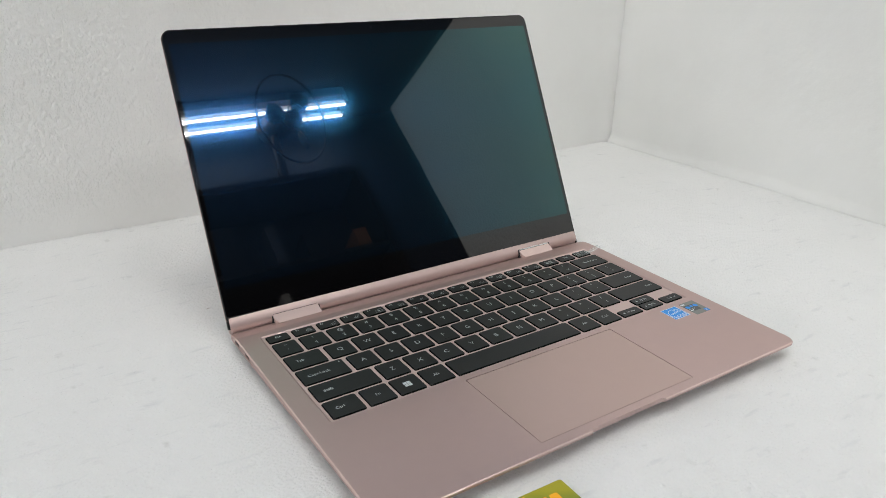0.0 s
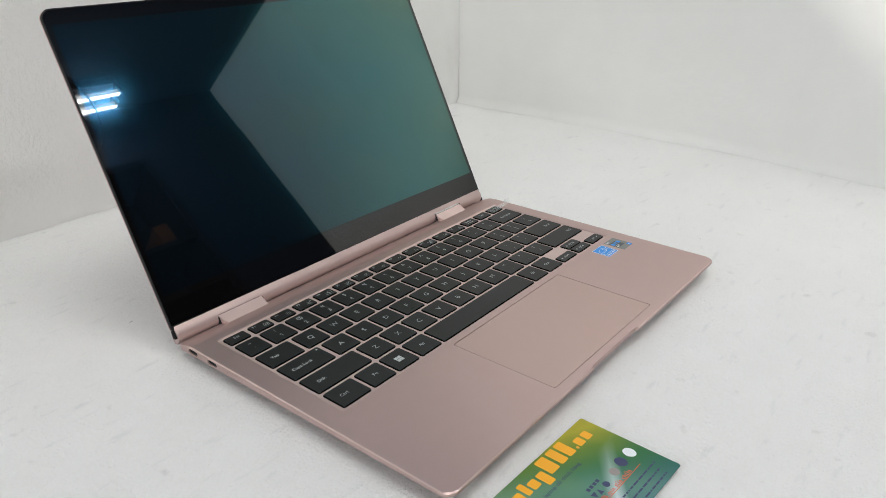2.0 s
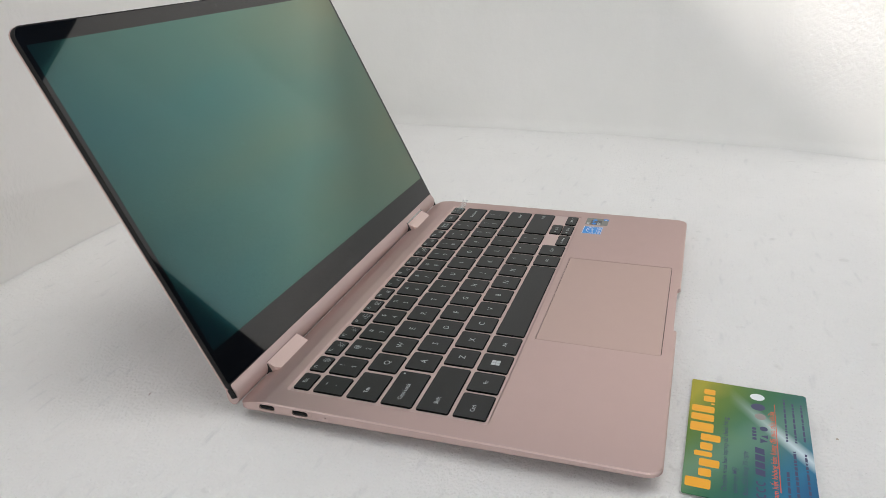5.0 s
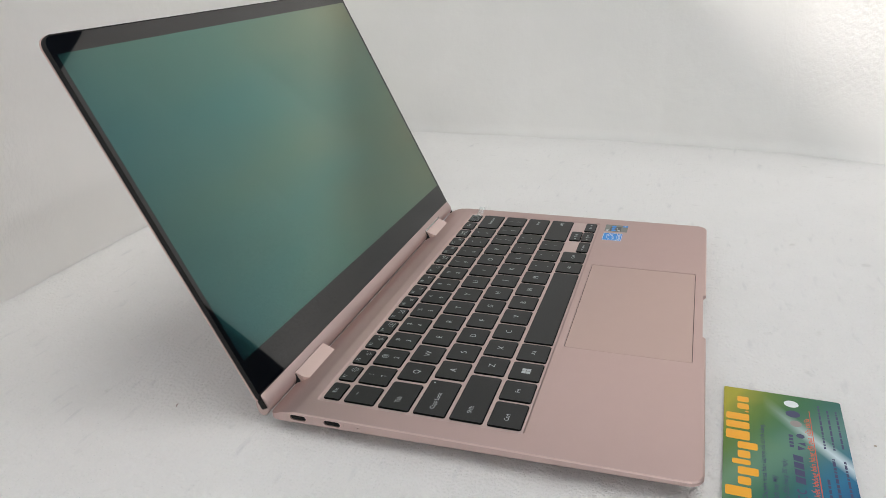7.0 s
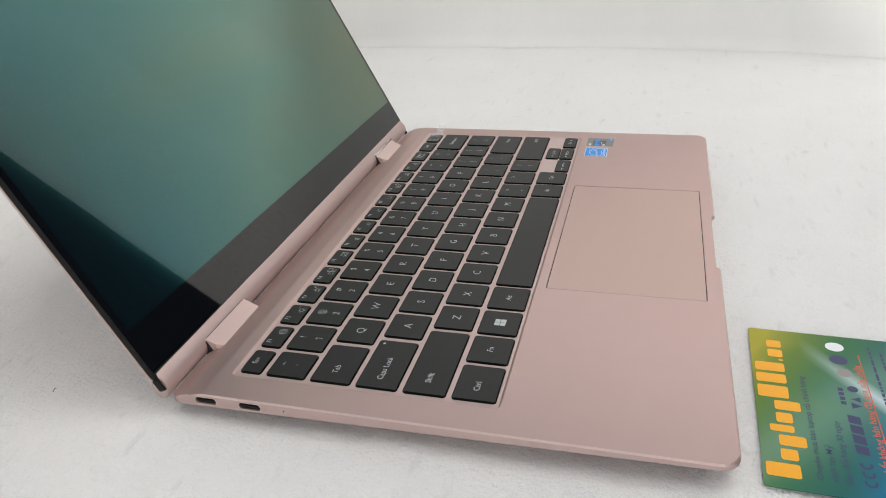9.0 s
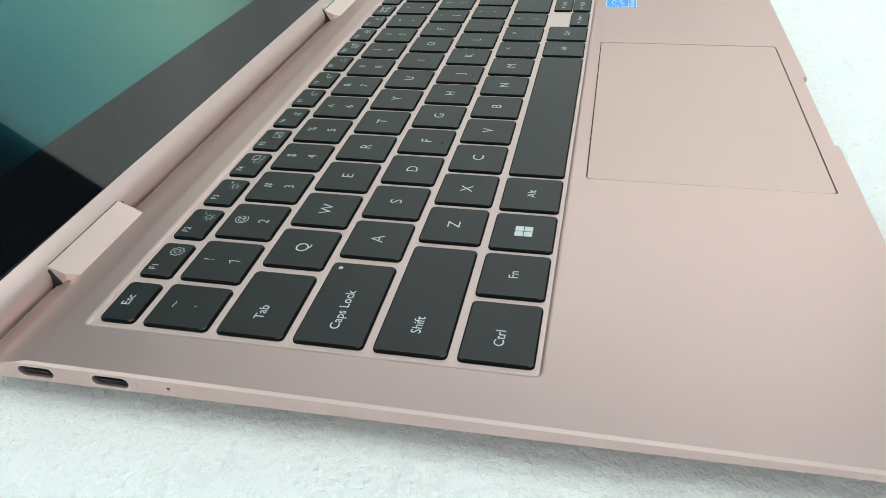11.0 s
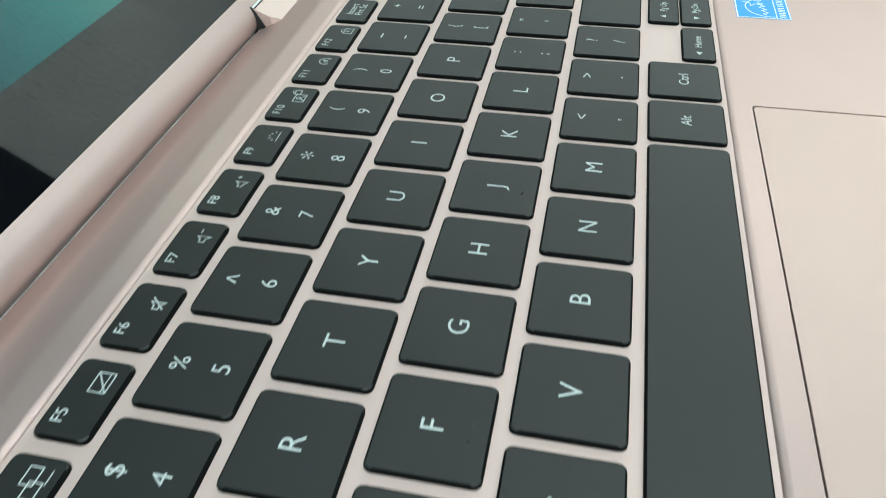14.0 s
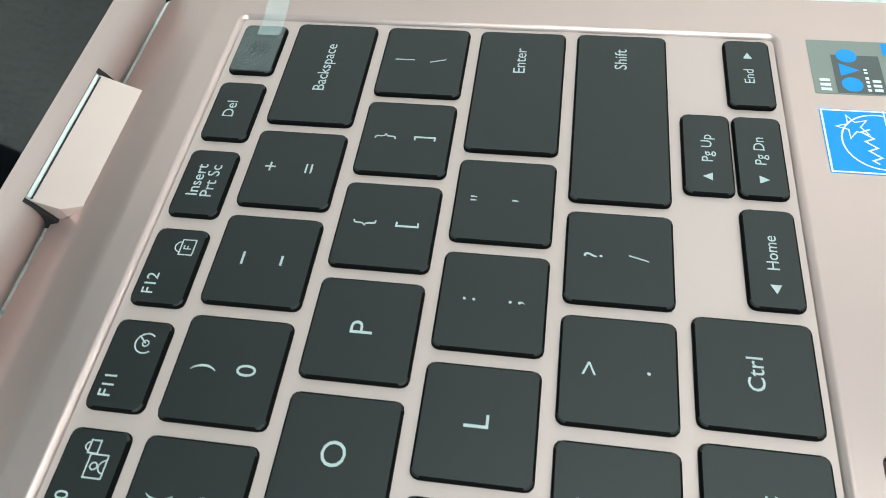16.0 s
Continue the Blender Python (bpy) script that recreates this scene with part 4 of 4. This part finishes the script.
def marks_dark(bm):
    for x in (0.0205, 0.0256, 0.0307, 0.0358):
        flat(bm, [(x, CH - 0.0338), (x + 0.0042, CH - 0.0338), (x + 0.0050, CH - 0.0298), (x + 0.0008, CH - 0.0298)], Z)
    flat(bm, [(0.0445, CH - 0.0322), (0.0463, CH - 0.0356), (0.0480, CH - 0.0322)], Z)
    flat(bm, [(0.0484, CH - 0.0356), (0.0499, CH - 0.0322), (0.0512, CH - 0.0356)], Z)
    flat(bm, arc(0.0558, CH - 0.0339, 0.0018, 0, 345, 23), Z)
    for k in range(4):
        flat(bm, [(0.0462 + k * 0.0026, CH - 0.0306), (0.0481 + k * 0.0026, CH - 0.0306), (0.0481 + k * 0.0026, CH - 0.0288), (0.0462 + k * 0.0026, CH - 0.0288)], Z)
    for x in (0.0080, 0.0120, 0.0160):
        stroke(bm, arc(x, CH - 0.0318, 0.0016, 60, 300, 8), 0.0008, Z)


def oval(x, y, a, b):
    return [(x + a * math.cos(radians(k)), y + b * math.sin(radians(k))) for k in range(0, 360, 15)]


ink("maker_mark", NAVY, marks_dark, "dark shapes in place of makers' marks")
ink("oval_mark", WHITEINK, lambda bm: flat(bm, oval(0.0822, CH - 0.0315, 0.0030, 0.0034), Z), "white oval mark")
ink("oval_mark", NAVY, lambda bm: flat(bm, oval(0.0735, CH - 0.0317, 0.0030, 0.0033), Z), "dark oval mark")
ink("round_mark", GREYINK, lambda bm: flat(bm, oval(0.0655, CH - 0.0326, 0.0026, 0.0026), Z), "grey round mark")

# ---- cabinet, cartons and fan across the room ----
CT = 1.4735            # the cabinet's top
cabinet = thing("cabinet", "dark wooden shelf cabinet against the far wall", "cabinet", m=pose(0, -1.69, 0))
for name, b in (("side_panel", (-0.60, -0.27, -0.80, -0.57, 0.0, CT - 0.03)), ("side_panel", (1.215, -0.27, -0.80, 1.245, 0.0, CT - 0.03)), ("top", (-0.60, -0.27, CT - 0.03, 1.245, 0.0, CT)),
                ("back_panel", (-0.57, -0.27, -0.80, 1.215, -0.26, CT - 0.03)), ("divider", (0.30, -0.26, -0.77, 0.32, -0.01, CT - 0.03)),
                ("shelf", (-0.57, -0.26, 0.28, 0.30, 0.0, 0.30)), ("shelf", (0.32, -0.26, 1.07, 1.215, 0.0, 1.09)), ("shelf", (0.32, -0.26, 0.87, 1.215, 0.0, 0.89)), ("shelf", (-0.57, -0.26, 0.88, 0.30, 0.0, 0.90)),
                ("shelf", (0.32, -0.26, 0.18, 1.215, 0.0, 0.20)), ("bottom", (-0.57, -0.26, -0.80, 1.215, 0.0, -0.77))):
    part(name, box(*b), BROWN, cabinet)
GREYBOX = grain(material("grey_carton", (0.12, 0.125, 0.13), 0.7), 40, 0.6, 0.8, 0.85)
for x, z, w, h, mat, lab in ((0.785, 1.09, 0.040, 0.19, GREYBOX, "narrow grey carton standing on a dark shelf"), (1.135, 1.09, 0.055, 0.10, ORANGEBOX, "small dull orange carton on a dark shelf"),
                             (0.950, 1.09, 0.110, 0.13, BROWN, "dark carton on a dark shelf"), (0.742, 0.89, 0.030, 0.09, WHITEBOX, "small white carton on a dark shelf"),
                             (0.600, 1.09, 0.090, 0.22, BROWN, "tall dark carton on a dark shelf")):
    c = thing("carton", lab, "box", "cartons in the cabinet", m=pose(x, -1.80, z))
    part("body", box(-w / 2, -0.07, 0, w / 2, 0.07, h), mat, c)
    part("flap", box(-w / 2 + 0.002, -0.068, h, w / 2 - 0.002, -0.002, h + 0.003), mat, c)
    part("flap", box(-w / 2 + 0.002, 0.002, h, w / 2 - 0.002, 0.068, h + 0.003), mat, c)

fan = thing("fan", "dark desk fan with a round wire guard on the cabinet", "fan", m=pose(1.06, -1.80, CT))
part("foot_plate", slab(arc(-0.11, 0, 0.09, 0, 350, 35), 0.0, 0.02, 0.008), FANBLACK, fan)
part("stem", rod((-0.11, 0, 0.015), (-0.075, 0.02, 0.275), 0.022, 14, r2=0.018), FANBLACK, fan)
HEAD = Matrix.Translation((0, 0.10, 0.296)) @ Vector((0.42, 0.82, -0.36)).to_track_quat("Z", "Y").to_matrix().to_4x4()
turn = HEAD.to_3x3()
part("motor", loft([[HEAD @ Vector((r * math.cos(a), r * math.sin(a), h)) for a in [2 * math.pi * k / 20 for k in range(20)]] for r, h in ((0.03, -0.19), (0.058, -0.17), (0.062, -0.08), (0.045, -0.03))]), FANBLACK, fan)
guard = part("guard", ring_tube(HEAD.translation, turn, 0.196, 0.005, 48, 8), FANBLACK, fan, "round dark wire guard")
part("ring", ring_tube(HEAD @ Vector((0, 0, 0.035)), turn, 0.055, 0.003, 30, 6), FANBLACK, guard)
for k in range(30):
    a = 2 * math.pi * k / 30
    c, s = math.cos(a), math.sin(a)
    part("wire", rod(HEAD @ Vector((0.196 * c, 0.196 * s, 0)), HEAD @ Vector((0.055 * c, 0.055 * s, 0.035)), 0.0006, 5), FANBLACK, guard)
part("hub", loft([[HEAD @ Vector((r * math.cos(a), r * math.sin(a), h)) for a in [2 * math.pi * k / 20 for k in range(20)]] for r, h in ((0.035, -0.02), (0.04, 0.0), (0.036, 0.025), (0.02, 0.034))]), FANBLACK, fan)
for k in range(3):
    bm = bmesh.new()
    rows = []
    for i in range(7):
        r = 0.03 + 0.115 * i / 6
        wide = 0.20 + 0.22 * math.sin(math.pi * i / 6)
        rows.append([HEAD @ Vector((r * math.cos(2.094 * k + q), r * math.sin(2.094 * k + q), 0.012 * q / wide)) for q in (-wide, -wide / 2, 0, wide / 2, wide)])
    vs = [[bm.verts.new(p) for p in row] for row in rows]
    for a, b in zip(vs, vs[1:]):
        for j in range(4):
            bm.faces.new((a[j], a[j + 1], b[j + 1], b[j]))
    bmesh.ops.solidify(bm, geom=bm.faces[:], thickness=0.0015)
    part("blade", bm, FANBLACK, fan)

# a dark fibre and a few crumbs on the foam
lint = thing("lint", "short red-brown fibre lying on the white foam", "lint", m=pose(0.0030, 0.2620, 0.0006))
bm = bmesh.new()
path = [(0.0012 * math.cos(a), 0.0003 * math.sin(1.7 * a), 0.0003 * math.sin(a)) for a in (0.0, 0.6, 1.2, 1.8, 2.4, 3.0)]
for a, b in zip(path, path[1:]):
    rod(a, b, 0.00016, 6, bm)
part("fibre", bm, material("red_brown_fibre", (0.20, 0.06, 0.05), 0.8), lint)
CRUMB = grain(material("tan_crumb", (0.55, 0.50, 0.42), 0.8), 900, 0.7, 0.9)
rng = random.Random(11)
for x, y in ((-0.0990, 0.020), (-0.076, 0.058), (-0.118, 0.094), (-0.060, -0.020), (0.062, -0.075), (0.355, 0.03)):
    r = rng.uniform(0.0004, 0.0008)
    bm = bmesh.new()
    bmesh.ops.create_icosphere(bm, subdivisions=1, radius=r)
    for v in bm.verts:
        v.co *= rng.uniform(0.6, 1.2)
        v.co.z *= 0.6
    ob = new("crumb", mesh_of("crumb", bm, CRUMB))
    ob.matrix_basis = pose(x, y, 0.0007)
    tagged(ob, "tiny tan crumb lying on the white foam", "crumb", "crumbs on the foam")
